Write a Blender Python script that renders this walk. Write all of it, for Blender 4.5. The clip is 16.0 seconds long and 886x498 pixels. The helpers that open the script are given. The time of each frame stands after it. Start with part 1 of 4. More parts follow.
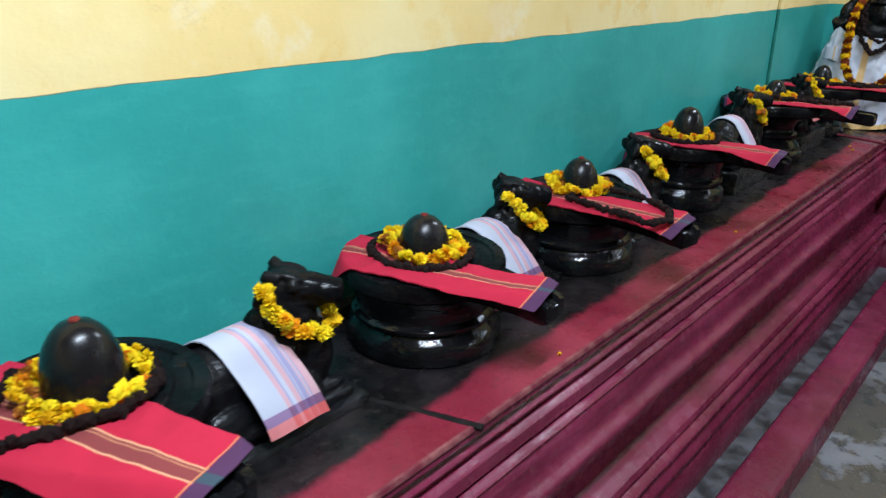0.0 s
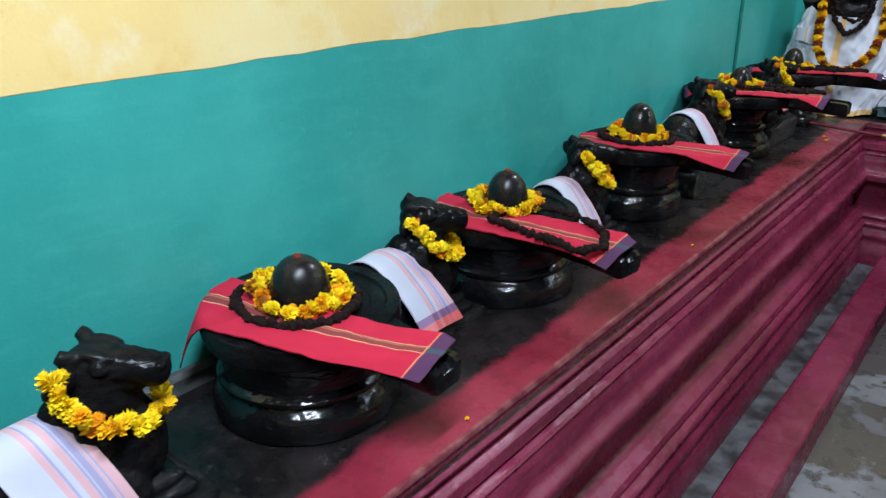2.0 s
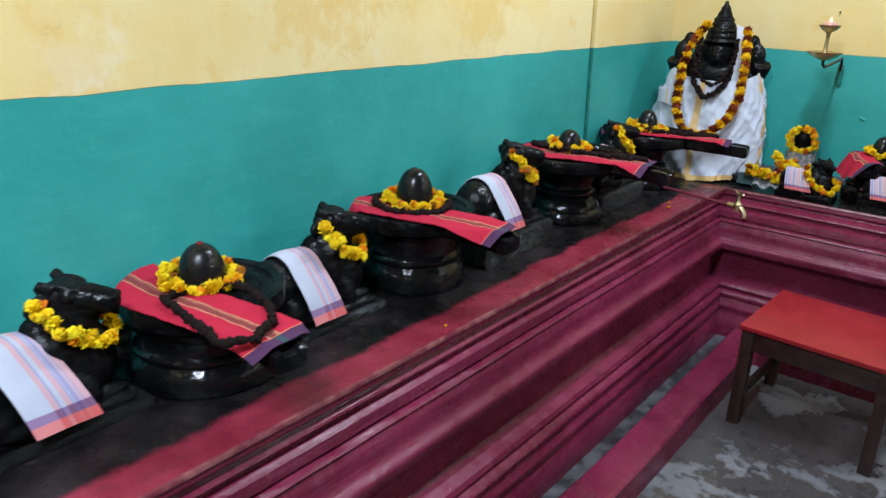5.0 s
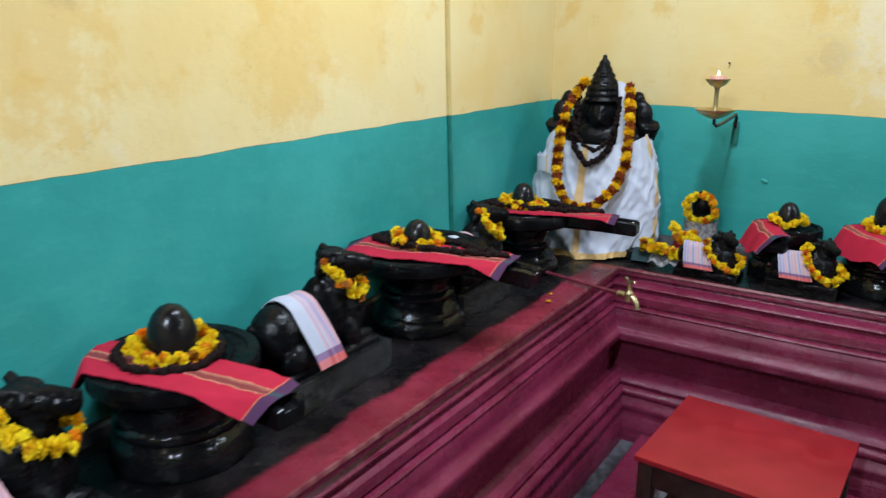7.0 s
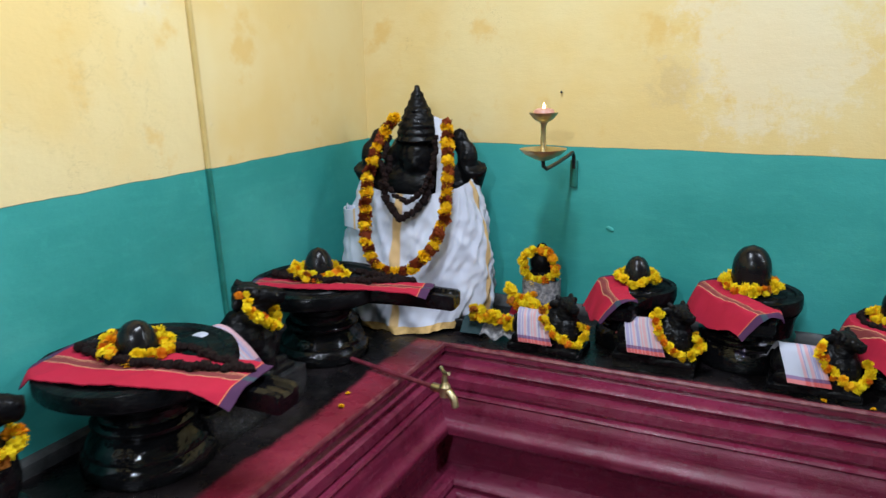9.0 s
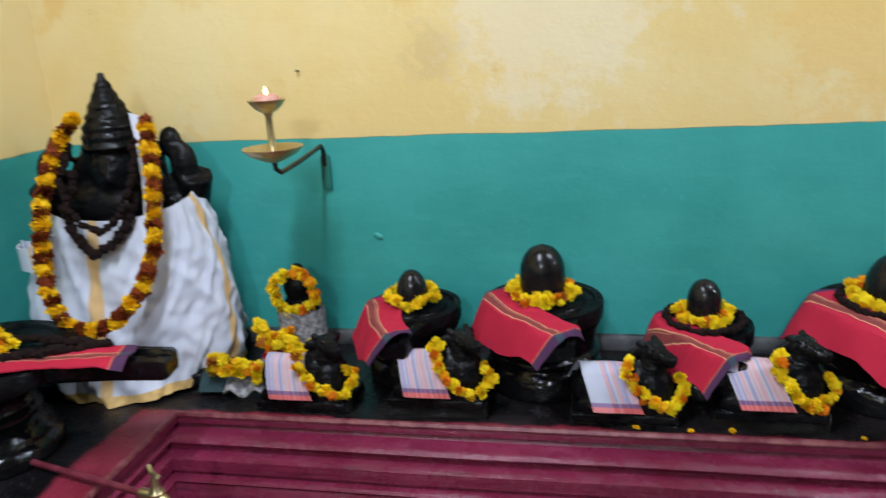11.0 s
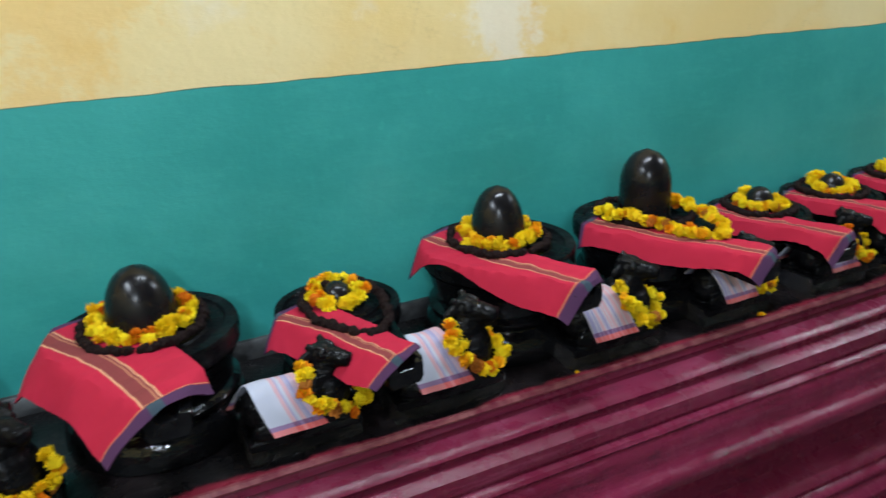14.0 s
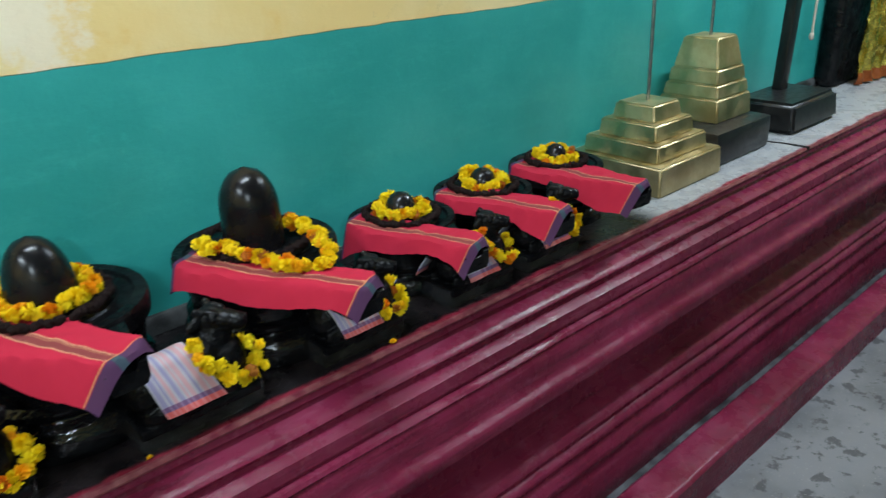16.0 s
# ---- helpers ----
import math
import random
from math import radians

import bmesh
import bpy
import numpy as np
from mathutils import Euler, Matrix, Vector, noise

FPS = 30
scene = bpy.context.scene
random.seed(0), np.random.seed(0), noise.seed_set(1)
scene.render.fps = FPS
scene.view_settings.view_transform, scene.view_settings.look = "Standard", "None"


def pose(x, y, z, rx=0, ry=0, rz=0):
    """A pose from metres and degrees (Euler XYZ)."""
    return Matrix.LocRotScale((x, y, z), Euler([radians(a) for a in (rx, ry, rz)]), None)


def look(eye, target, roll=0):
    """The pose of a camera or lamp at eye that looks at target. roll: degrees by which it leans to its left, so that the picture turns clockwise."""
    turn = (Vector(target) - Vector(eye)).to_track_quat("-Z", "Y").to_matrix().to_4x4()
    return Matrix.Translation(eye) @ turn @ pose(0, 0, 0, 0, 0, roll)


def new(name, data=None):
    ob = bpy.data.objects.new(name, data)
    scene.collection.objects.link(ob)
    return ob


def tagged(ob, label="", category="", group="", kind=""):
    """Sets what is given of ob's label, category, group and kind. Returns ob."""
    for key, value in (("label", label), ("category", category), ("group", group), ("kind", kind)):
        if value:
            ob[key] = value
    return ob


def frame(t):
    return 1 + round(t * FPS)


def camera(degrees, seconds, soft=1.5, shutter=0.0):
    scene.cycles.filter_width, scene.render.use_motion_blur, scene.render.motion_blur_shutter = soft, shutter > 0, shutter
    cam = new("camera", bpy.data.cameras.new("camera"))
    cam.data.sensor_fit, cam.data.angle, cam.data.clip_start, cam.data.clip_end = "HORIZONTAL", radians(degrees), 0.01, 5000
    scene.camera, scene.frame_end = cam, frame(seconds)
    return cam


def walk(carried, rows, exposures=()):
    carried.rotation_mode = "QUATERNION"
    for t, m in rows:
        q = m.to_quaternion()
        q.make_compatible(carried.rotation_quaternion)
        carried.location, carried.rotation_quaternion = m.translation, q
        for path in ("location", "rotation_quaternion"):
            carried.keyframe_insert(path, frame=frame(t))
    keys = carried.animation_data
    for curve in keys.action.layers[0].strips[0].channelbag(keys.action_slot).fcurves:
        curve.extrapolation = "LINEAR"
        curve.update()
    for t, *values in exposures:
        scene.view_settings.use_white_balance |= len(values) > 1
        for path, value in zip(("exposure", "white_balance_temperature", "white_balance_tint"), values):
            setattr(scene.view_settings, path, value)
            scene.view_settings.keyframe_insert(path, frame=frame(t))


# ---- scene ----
cam = camera(62.0, 16.0, 1.35, 0.4)
PATH = [
    (0, (1.306, -5.045, 1.547), (0.093, -3.634, 0.813), 0.9),
    (0.5, (1.352, -4.872, 1.54), (0.109, -3.493, 0.796), -0.7),
    (1, (1.307, -4.79, 1.544), (0.071, -3.412, 0.788), -1.2),
    (1.5, (1.274, -4.726, 1.534), (0.065, -3.329, 0.769), -1.0),
    (2, (1.256, -4.662, 1.545), (0.076, -3.243, 0.774), -0.4),
    (2.5, (1.265, -4.581, 1.552), (0.104, -3.146, 0.781), 0.4),
    (3, (1.408, -4.506, 1.568), (0.249, -3.06, 0.817), 0.6),
    (3.5, (1.521, -4.425, 1.564), (0.359, -2.973, 0.827), 1.1),
    (6, (1.666, -3.728, 1.608), (0.518, -2.212, 0.989), 2.5),
    (6.5, (1.557, -3.543, 1.62), (0.467, -1.969, 1.043), 1.4),
    (7, (1.576, -3.335, 1.623), (0.514, -1.734, 1.068), -0.0),
    (7.5, (1.637, -3.086, 1.63), (0.61, -1.46, 1.082), -1.0),
    (8, (1.579, -2.924, 1.624), (0.637, -1.239, 1.1), -0.8),
    (10.5, (1.609, -2.119, 1.645), (0.993, -0.285, 1.135), -3.6),
    (11, (1.626, -2.006, 1.605), (1.224, -0.133, 1.03), -3.7),
    (11.5, (1.768, -1.932, 1.563), (1.509, -0.047, 0.947), -4.2),
    (12, (2.004, -1.872, 1.532), (1.94, 0.029, 0.914), -4.6),
    (12.5, (2.125, -1.769, 1.528), (2.307, 0.116, 0.887), -5.0),
    (13, (2.179, -1.609, 1.538), (2.619, 0.221, 0.861), -3.7),
    (13.5, (2.222, -1.594, 1.531), (2.837, 0.179, 0.841), -2.6),
    (14, (2.304, -1.601, 1.524), (3.096, 0.094, 0.815), -2.6),
    (14.5, (2.371, -1.571, 1.518), (3.313, 0.029, 0.774), -2.5),
    (15, (2.511, -1.59, 1.521), (3.54, -0.06, 0.746), -2.3),
    (15.5, (2.716, -1.645, 1.529), (3.836, -0.185, 0.746), -2.5),
    (16, (2.862, -1.606, 1.532), (4.061, -0.219, 0.732), -2.8),
]
WHITE = [(0, -0.12, 6350, 6), (1, -0.10, 6300, 5), (2, -0.04, 6400, 6), (2.5, 0.03, 6650, 7), (3, 0.08, 6400, 6), (6, 0.05, 6350, 6), (8, -0.03, 6450, 8), (10.5, -0.03, 6650, 10), (11.5, 0.02, 6500, 10), (13.5, 0.06, 6500, 7), (15, 0.13, 6750, 3), (16, 0.15, 6500, 0)]
walk(cam, [(t, look(eye, target, roll)) for t, eye, target, roll in PATH], WHITE)

# ---- light ----
world = bpy.data.worlds.new("world")
scene.world = world
world.use_nodes = True
world.node_tree.nodes["Background"].inputs[0].default_value = (0.55, 0.62, 0.7, 1)
world.node_tree.nodes["Background"].inputs[1].default_value = 0.02


def tube_lamp(name, eye, target, sx, sy, watts, colour):
    data = bpy.data.lights.new(name, "AREA")
    data.shape, data.size, data.size_y, data.energy, data.color = "RECTANGLE", sx, sy, watts, colour
    ob = new(name, data)
    ob.matrix_world = look(eye, target)
    return ob


COOL = (0.81, 0.915, 1.08)
tube_lamp("tube_light", (1.02, -1.5, 2.95), (1.02, -1.5, 0), 0.10, 1.2, 55, COOL)
tube_lamp("tube_light", (1.30, -4.7, 2.95), (1.30, -4.7, 0), 0.10, 1.2, 122, COOL)
tube_lamp("tube_light", (3.2, -0.64, 2.95), (3.2, -0.64, 0), 1.2, 0.10, 39, COOL)
tube_lamp("tube_light", (6.3, -0.95, 2.95), (6.3, -0.95, 0), 1.2, 0.10, 68, COOL)

# ---- materials ----


class Nodes:
    """Short ways to build a node material."""

    def __init__(self, name):
        self.mat = bpy.data.materials.new(name)
        self.mat.use_nodes = True
        self.tree = self.mat.node_tree
        self.bsdf = self.tree.nodes["Principled BSDF"]

    def add(self, kind, **inputs):
        n = self.tree.nodes.new(kind)
        return n

    def link(self, a, b):
        self.tree.links.new(a, b)

    def put(self, socket, value):
        if isinstance(value, bpy.types.NodeSocket):
            self.link(value, socket)
        elif isinstance(value, (tuple, list)) and len(value) == 3 and socket.type == "RGBA":
            socket.default_value = (*value, 1)
        else:
            socket.default_value = value

    def position(self):
        return self.add("ShaderNodeNewGeometry").outputs["Position"]

    def local(self):
        return self.add("ShaderNodeTexCoord").outputs["Object"]

    def uv(self):
        return self.add("ShaderNodeTexCoord").outputs["UV"]

    def scaled(self, vector, by):
        n = self.add("ShaderNodeVectorMath")
        n.operation = "MULTIPLY"
        self.link(vector, n.inputs[0])
        n.inputs[1].default_value = by
        return n.outputs[0]

    def split(self, vector):
        n = self.add("ShaderNodeSeparateXYZ")
        self.link(vector, n.inputs[0])
        return n.outputs

    def noise(self, vector, scale, detail=3.0, rough=0.55, out="Fac"):
        n = self.add("ShaderNodeTexNoise")
        self.link(vector, n.inputs["Vector"])
        n.inputs["Scale"].default_value, n.inputs["Detail"].default_value, n.inputs["Roughness"].default_value = scale, detail, rough
        return n.outputs[out]

    def math(self, op, a, b=0.0, clamp=False):
        n = self.add("ShaderNodeMath")
        n.operation, n.use_clamp = op, clamp
        self.put(n.inputs[0], a)
        self.put(n.inputs[1], b)
        return n.outputs[0]

    def step(self, value, low, high, a=0.0, b=1.0):
        n = self.add("ShaderNodeMapRange")
        n.interpolation_type = "SMOOTHSTEP"
        for i, v in enumerate((value, low, high, a, b)):
            self.put(n.inputs[i], v)
        return n.outputs[0]

    def mix(self, fac, a, b):
        n = self.add("ShaderNodeMix")
        n.data_type = "RGBA"
        self.put(n.inputs["Factor"], fac)
        self.put(n.inputs[6], a)
        self.put(n.inputs[7], b)
        return n.outputs[2]

    def ramp(self, fac, stops):
        n = self.add("ShaderNodeValToRGB")
        self.link(fac, n.inputs[0])
        while len(n.color_ramp.elements) < len(stops):
            n.color_ramp.elements.new(0.5)
        for e, (p, c) in zip(n.color_ramp.elements, stops):
            e.position, e.color = p, (*c, 1)
        return n.outputs[0]

    def bump(self, height, strength=0.3, distance=0.002, normal=None):
        n = self.add("ShaderNodeBump")
        n.inputs["Strength"].default_value, n.inputs["Distance"].default_value = strength, distance
        self.link(height, n.inputs["Height"])
        if normal is not None:
            self.link(normal, n.inputs["Normal"])
        return n.outputs[0]

    def random(self):
        return self.add("ShaderNodeObjectInfo").outputs["Random"]

    def finish(self, colour=None, rough=None, metal=None, normal=None, specular=None):
        for key, value in (("Base Color", colour), ("Roughness", rough), ("Metallic", metal), ("Normal", normal), ("Specular IOR Level", specular)):
            if value is not None:
                self.put(self.bsdf.inputs[key], value)
        return self.mat


def wall_paint(name, slope):
    """Cream-yellow distemper above, sea-green oil paint below a hand-brushed line."""
    m = Nodes(name)
    p = m.position()
    x, y, z = m.split(p)
    edge = m.math("ADD", z, m.math("MULTIPLY", x, slope))
    edge = m.math("ADD", edge, m.math("MULTIPLY", m.math("SUBTRACT", m.noise(p, 3.0, 4.0), 0.5), 0.022))
    upper = m.step(edge, 1.3255, 1.3285)
    big, mid, fine = m.noise(p, 1.3, 4.0), m.noise(p, 5.0, 5.0, 0.6), m.noise(p, 160.0, 2.0)
    yellow = m.mix(m.step(big, 0.40, 0.62), (0.78, 0.58, 0.235), (0.80, 0.66, 0.34))
    yellow = m.mix(m.step(mid, 0.57, 0.70, 0.0, 0.6), yellow, (0.74, 0.47, 0.13))
    yellow = m.mix(m.step(m.noise(p, 2.3, 6.0, 0.62), 0.60, 0.70, 0.0, 0.65), yellow, (0.80, 0.72, 0.54))
    yellow = m.mix(m.step(m.noise(p, 7.5, 6.0, 0.7), 0.66, 0.76, 0.0, 0.5), yellow, (0.42, 0.29, 0.14))
    for cx, cy, cz, size, tone, amount in ((1.50, 0.0, 1.66, 0.34, (0.82, 0.74, 0.56), 0.5), (1.20, 0.0, 1.55, 0.10, (0.50, 0.36, 0.19), 0.28), (2.25, 0.0, 1.50, 0.22, (0.80, 0.52, 0.17), 0.6), (3.25, 0.0, 1.42, 0.13, (0.82, 0.76, 0.62), 0.7),
                                           (0.0, -2.55, 1.62, 0.30, (0.76, 0.48, 0.13), 0.55), (0.0, -1.75, 1.55, 0.22, (0.76, 0.50, 0.15), 0.5), (0.0, -2.4, 1.75, 0.08, (0.50, 0.34, 0.17), 0.4), (0.0, -3.4, 1.45, 0.25, (0.78, 0.54, 0.18), 0.5)):
        away = m.add("ShaderNodeVectorMath")
        away.operation = "DISTANCE"
        m.link(p, away.inputs[0])
        away.inputs[1].default_value = (cx, cy, cz)
        ragged = m.math("ADD", away.outputs["Value"], m.math("MULTIPLY", m.math("SUBTRACT", m.noise(p, 11.0, 7.0, 0.7), 0.5), size * 3.0))
        yellow = m.mix(m.step(ragged, size * 0.45, size, amount, 0.0), yellow, tone)
    crack = m.math("ABSOLUTE", m.math("SUBTRACT", m.noise(p, 2.6, 7.0, 0.68), 0.5))
    yellow = m.mix(m.math("MULTIPLY", m.step(crack, 0.0, 0.004, 0.25, 0.0), m.step(m.noise(p, 1.1, 2.0), 0.52, 0.6)), yellow, (0.30, 0.22, 0.12))
    green = m.mix(m.step(m.noise(p, 2.0, 3.0), 0.35, 0.68), (0.036, 0.300, 0.270), (0.054, 0.370, 0.335))
    green = m.mix(m.step(m.noise(p, 9.0, 6.0, 0.7), 0.58, 0.74, 0.0, 0.5), green, (0.07, 0.44, 0.39))
    green = m.mix(m.step(m.noise(p, 4.5, 5.0, 0.7), 0.66, 0.75, 0.0, 0.4), green, (0.022, 0.22, 0.185))
    brush = m.noise(m.scaled(p, (1.0, 1.0, 3.2)), 6.0, 6.0, 0.72)
    green = m.mix(m.step(brush, 0.45, 0.72, 0.0, 0.32), green, (0.075, 0.42, 0.37))
    # The green turns dark grey in a ragged band just above the shelf.
    dark_foot = m.step(m.math("ADD", z, m.math("MULTIPLY", m.noise(p, 6.0, 5.0), 0.12)), 0.74, 0.80, 0.75, 0.0)
    green = m.mix(dark_foot, green, (0.05, 0.07, 0.06))
    rough = m.mix(upper, (0.34, 0.34, 0.34), (0.8, 0.8, 0.8))
    h = m.math("ADD", m.math("MULTIPLY", fine, 0.12), m.math("MULTIPLY", m.noise(p, 14.0, 5.0, 0.6), 1.0))
    h = m.math("ADD", h, m.math("MULTIPLY", brush, 0.5))
    h = m.math("ADD", h, m.math("MULTIPLY", upper, 0.5))
    return m.finish(m.mix(upper, green, yellow), rough, normal=m.bump(h, 0.5, 0.004), specular=0.35)


def maroon_paint(name):
    """Thick brushed gloss paint, rubbed along the arrises, with drips, dark blotches and pale highlights mixed into its
    colour.
    """
    m = Nodes(name)
    p = m.position()
    c = m.mix(m.step(m.noise(p, 3.0, 4.0), 0.35, 0.7), (0.118, 0.010, 0.029), (0.180, 0.018, 0.050))
    # Pale purple patches put the gloss's soft highlights into the colour.
    c = m.mix(m.step(m.noise(p, 22.0, 6.0, 0.7), 0.56, 0.76, 0.0, 0.5), c, (0.23, 0.060, 0.108))
    c = m.mix(m.step(m.noise(p, 11.0, 6.0, 0.7), 0.63, 0.74, 0.0, 0.8), c, (0.045, 0.010, 0.018))
    run = m.noise(m.scaled(p, (1.0, 1.0, 16.0)), 4.0, 6.0, 0.72)
    # Lighter streaks along the mouldings, highlights mixed into the paint again.
    c = m.mix(m.step(run, 0.52, 0.68, 0.0, 0.6), c, (0.21, 0.040, 0.078))
    c = m.mix(m.step(run, 0.44, 0.34, 0.0, 0.6), c, (0.050, 0.007, 0.014))
    arris = m.add("ShaderNodeNewGeometry").outputs["Pointiness"]
    chips = m.math("MULTIPLY", m.step(arris, 0.535, 0.64), m.step(m.noise(p, 60.0, 5.0, 0.7), 0.52, 0.60))
    c = m.mix(m.math("MULTIPLY", chips, 0.6), c, (0.36, 0.17, 0.17))
    r = m.step(m.noise(p, 16.0, 5.0, 0.65), 0.32, 0.72, 0.16, 0.46)
    h = m.math("ADD", m.math("MULTIPLY", m.noise(p, 75.0, 5.0, 0.65), 0.8), m.math("MULTIPLY", m.noise(p, 7.0, 3.0), 2.0))
    h = m.math("ADD", h, m.math("MULTIPLY", m.noise(p, 260.0, 2.0), 0.16))
    return m.finish(c, r, normal=m.bump(m.math("ADD", h, m.math("MULTIPLY", run, 2.0)), 0.42, 0.003), specular=0.29)


def ledge_top_paint(name):
    """Lamp oil and soot have blackened the back of the shelf; red paint is left along the lip, bare cement far along."""
    m = Nodes(name)
    p = m.position()
    x, y, z = m.split(p)
    wob = m.math("MULTIPLY", m.math("SUBTRACT", m.noise(p, 4.0, 5.0, 0.65), 0.5), 0.09)
    west = m.step(m.math("ADD", x, wob), 0.432, 0.462)
    north = m.step(m.math("SUBTRACT", wob, y), 0.446, 0.462)
    lip = m.math("MINIMUM", west, north)
    red = m.mix(m.step(m.noise(p, 5.0, 4.0), 0.35, 0.7), (0.16, 0.013, 0.026), (0.235, 0.024, 0.045))
    red = m.mix(m.step(m.noise(p, 18.0, 6.0, 0.7), 0.55, 0.75, 0.0, 0.6), red, (0.055, 0.018, 0.024))
    soot = m.mix(m.step(m.noise(p, 6.0, 5.0), 0.40, 0.75), (0.0045, 0.004, 0.0045), (0.022, 0.016, 0.017))
    soot = m.mix(m.step(m.noise(p, 38.0, 6.0, 0.7), 0.55, 0.72, 0.0, 0.5), soot, (0.045, 0.036, 0.036))
    bare = m.mix(m.noise(p, 12.0, 6.0, 0.7), (0.20, 0.20, 0.21), (0.42, 0.42, 0.43))
    soot = m.mix(m.step(m.math("ADD", x, m.math("MULTIPLY", wob, 1.5)), 4.66, 4.80), soot, bare)
    r = m.step(m.noise(p, 13.0, 5.0, 0.65), 0.35, 0.7, 0.2, 0.5)
    return m.finish(m.mix(lip, soot, red), r, normal=m.bump(m.noise(p, 45.0, 5.0, 0.7), 0.5, 0.004), specular=0.3)


def floor_cement(name):
    m = Nodes(name)
    p = m.position()
    x, y, z = m.split(p)
    c = m.mix(m.step(m.noise(p, 2.2, 5.0), 0.35, 0.65), (0.088, 0.086, 0.092), (0.160, 0.157, 0.168))
    dry = m.math("ADD", m.noise(p, 3.4, 6.0, 0.6), m.math("MULTIPLY", m.math("SUBTRACT", x, 1.55), 0.10))
    wet = m.step(dry, 0.485, 0.535)
    c = m.mix(wet, (0.060, 0.052, 0.050), c)
    c = m.mix(m.step(m.noise(p, 15.0, 5.0, 0.62), 0.54, 0.62, 0.0, 0.85), c, (0.036, 0.034, 0.036))
    c = m.mix(m.step(m.noise(p, 90.0, 3.0, 0.6), 0.62, 0.70, 0.0, 0.35), c, (0.30, 0.29, 0.29))
    r = m.mix(wet, (0.24, 0.24, 0.24), (0.58, 0.58, 0.58))
    return m.finish(c, r, normal=m.bump(m.noise(p, 70.0, 5.0, 0.6), 0.25, 0.002))


def black_stone(name, tone=0.0024, wet=0.8, gloss=0.06):
    """Black stone under many coats of oil: sooty below, with a thin wet skin that gathers in ridges."""
    m = Nodes(name)
    p = m.local()
    c = m.mix(m.step(m.noise(p, 9.0, 5.0), 0.4, 0.7), (tone, tone, tone * 1.2), (tone * 2.3, tone * 2.3, tone * 2.6))
    c = m.mix(m.step(m.noise(p, 30.0, 5.0, 0.7), 0.64, 0.78, 0.0, 0.35), c, (0.020, 0.019, 0.021))
    ridge = m.noise(m.scaled(p, (1.0, 1.0, 2.2)), 24.0, 3.0, 0.5)
    h = m.math("ADD", m.math("MULTIPLY", ridge, 0.8), m.math("MULTIPLY", m.noise(p, 9.0, 3.0), 1.6))
    relief = m.bump(h, 0.8, 0.008)
    m.put(m.bsdf.inputs["Coat Weight"], m.step(m.noise(p, 7.0, 5.0, 0.65), 0.34, 0.60, wet * 0.2, wet))
    m.put(m.bsdf.inputs["Coat Roughness"], m.step(m.noise(p, 19.0, 4.0), 0.3, 0.7, gloss, gloss * 2.6))
    m.put(m.bsdf.inputs["Coat Normal"], relief)
    return m.finish(c, 0.6, normal=relief, specular=0.015)


def oily_slab(name):
    """Lamp oil dried in crackled glossy skins."""
    m = Nodes(name)
    p = m.position()
    c = m.mix(m.step(m.noise(p, 20.0, 5.0), 0.4, 0.7), (0.006, 0.006, 0.007), (0.022, 0.021, 0.023))
    h = m.math("ADD", m.noise(p, 55.0, 6.0, 0.7), m.math("MULTIPLY", m.noise(p, 18.0, 3.0), 1.2))
    return m.finish(c, m.step(m.noise(p, 30.0, 4.0), 0.35, 0.7, 0.05, 0.2), normal=m.bump(h, 1.0, 0.02), specular=0.6)


def polished_stone(name):
    m = Nodes(name)
    p = m.local()
    c = m.mix(m.step(m.noise(p, 12.0, 5.0), 0.35, 0.7), (0.005, 0.0048, 0.0055), (0.011, 0.009, 0.0095))
    c = m.mix(m.step(m.noise(p, 5.0, 4.0), 0.58, 0.72, 0.0, 0.35), c, (0.036, 0.022, 0.019))
    return m.finish(c, m.step(m.noise(p, 20.0, 4.0), 0.3, 0.8, 0.20, 0.36), normal=m.bump(m.noise(p, 90.0, 3.0), 0.12, 0.001), specular=0.32)


def line_mask(m, v, at, half, soft=0.006):
    return m.step(m.math("ABSOLUTE", m.math("SUBTRACT", v, at)), half, half + soft, 1.0, 0.0)


def weave(m, uv):
    u, v, _ = m.split(uv)
    a = m.math("SINE", m.math("MULTIPLY", u, 900.0))
    b = m.math("SINE", m.math("MULTIPLY", v, 320.0))
    return m.math("MULTIPLY", a, b)


def red_cotton(name):
    """Crimson cotton with gold selvedge lines along its length and violet end bands."""
    m = Nodes(name)
    uv = m.uv()
    u, v, _ = m.split(uv)
    c = m.mix(m.noise(m.local(), 14.0, 4.0), (0.36, 0.011, 0.032), (0.46, 0.018, 0.050))
    c = m.mix(line_mask(m, v, 0.52, 0.070), c, (0.20, 0.040, 0.040))
    for at in (0.44, 0.60):
        c = m.mix(line_mask(m, v, at, 0.005), c, (0.60, 0.30, 0.17))
    c = m.mix(line_mask(m, v, 0.565, 0.003), c, (0.44, 0.18, 0.10))
    ends = m.math("MAXIMUM", m.step(u, 0.945, 0.952), m.step(u, 0.025, 0.032, 1.0, 0.0))
    band = m.mix(line_mask(m, v, 0.52, 0.055), (0.070, 0.026, 0.070), (0.04, 0.06, 0.08))
    c = m.mix(ends, c, band)
    c = m.mix(line_mask(m, u, 0.944, 0.0012, 0.002), c, (0.5, 0.2, 0.09))
    return m.finish(c, 0.85, normal=m.bump(m.math("ADD", m.math("MULTIPLY", weave(m, uv), 0.25), m.noise(m.local(), 60.0, 4.0)), 0.35, 0.0015), specular=0.2)


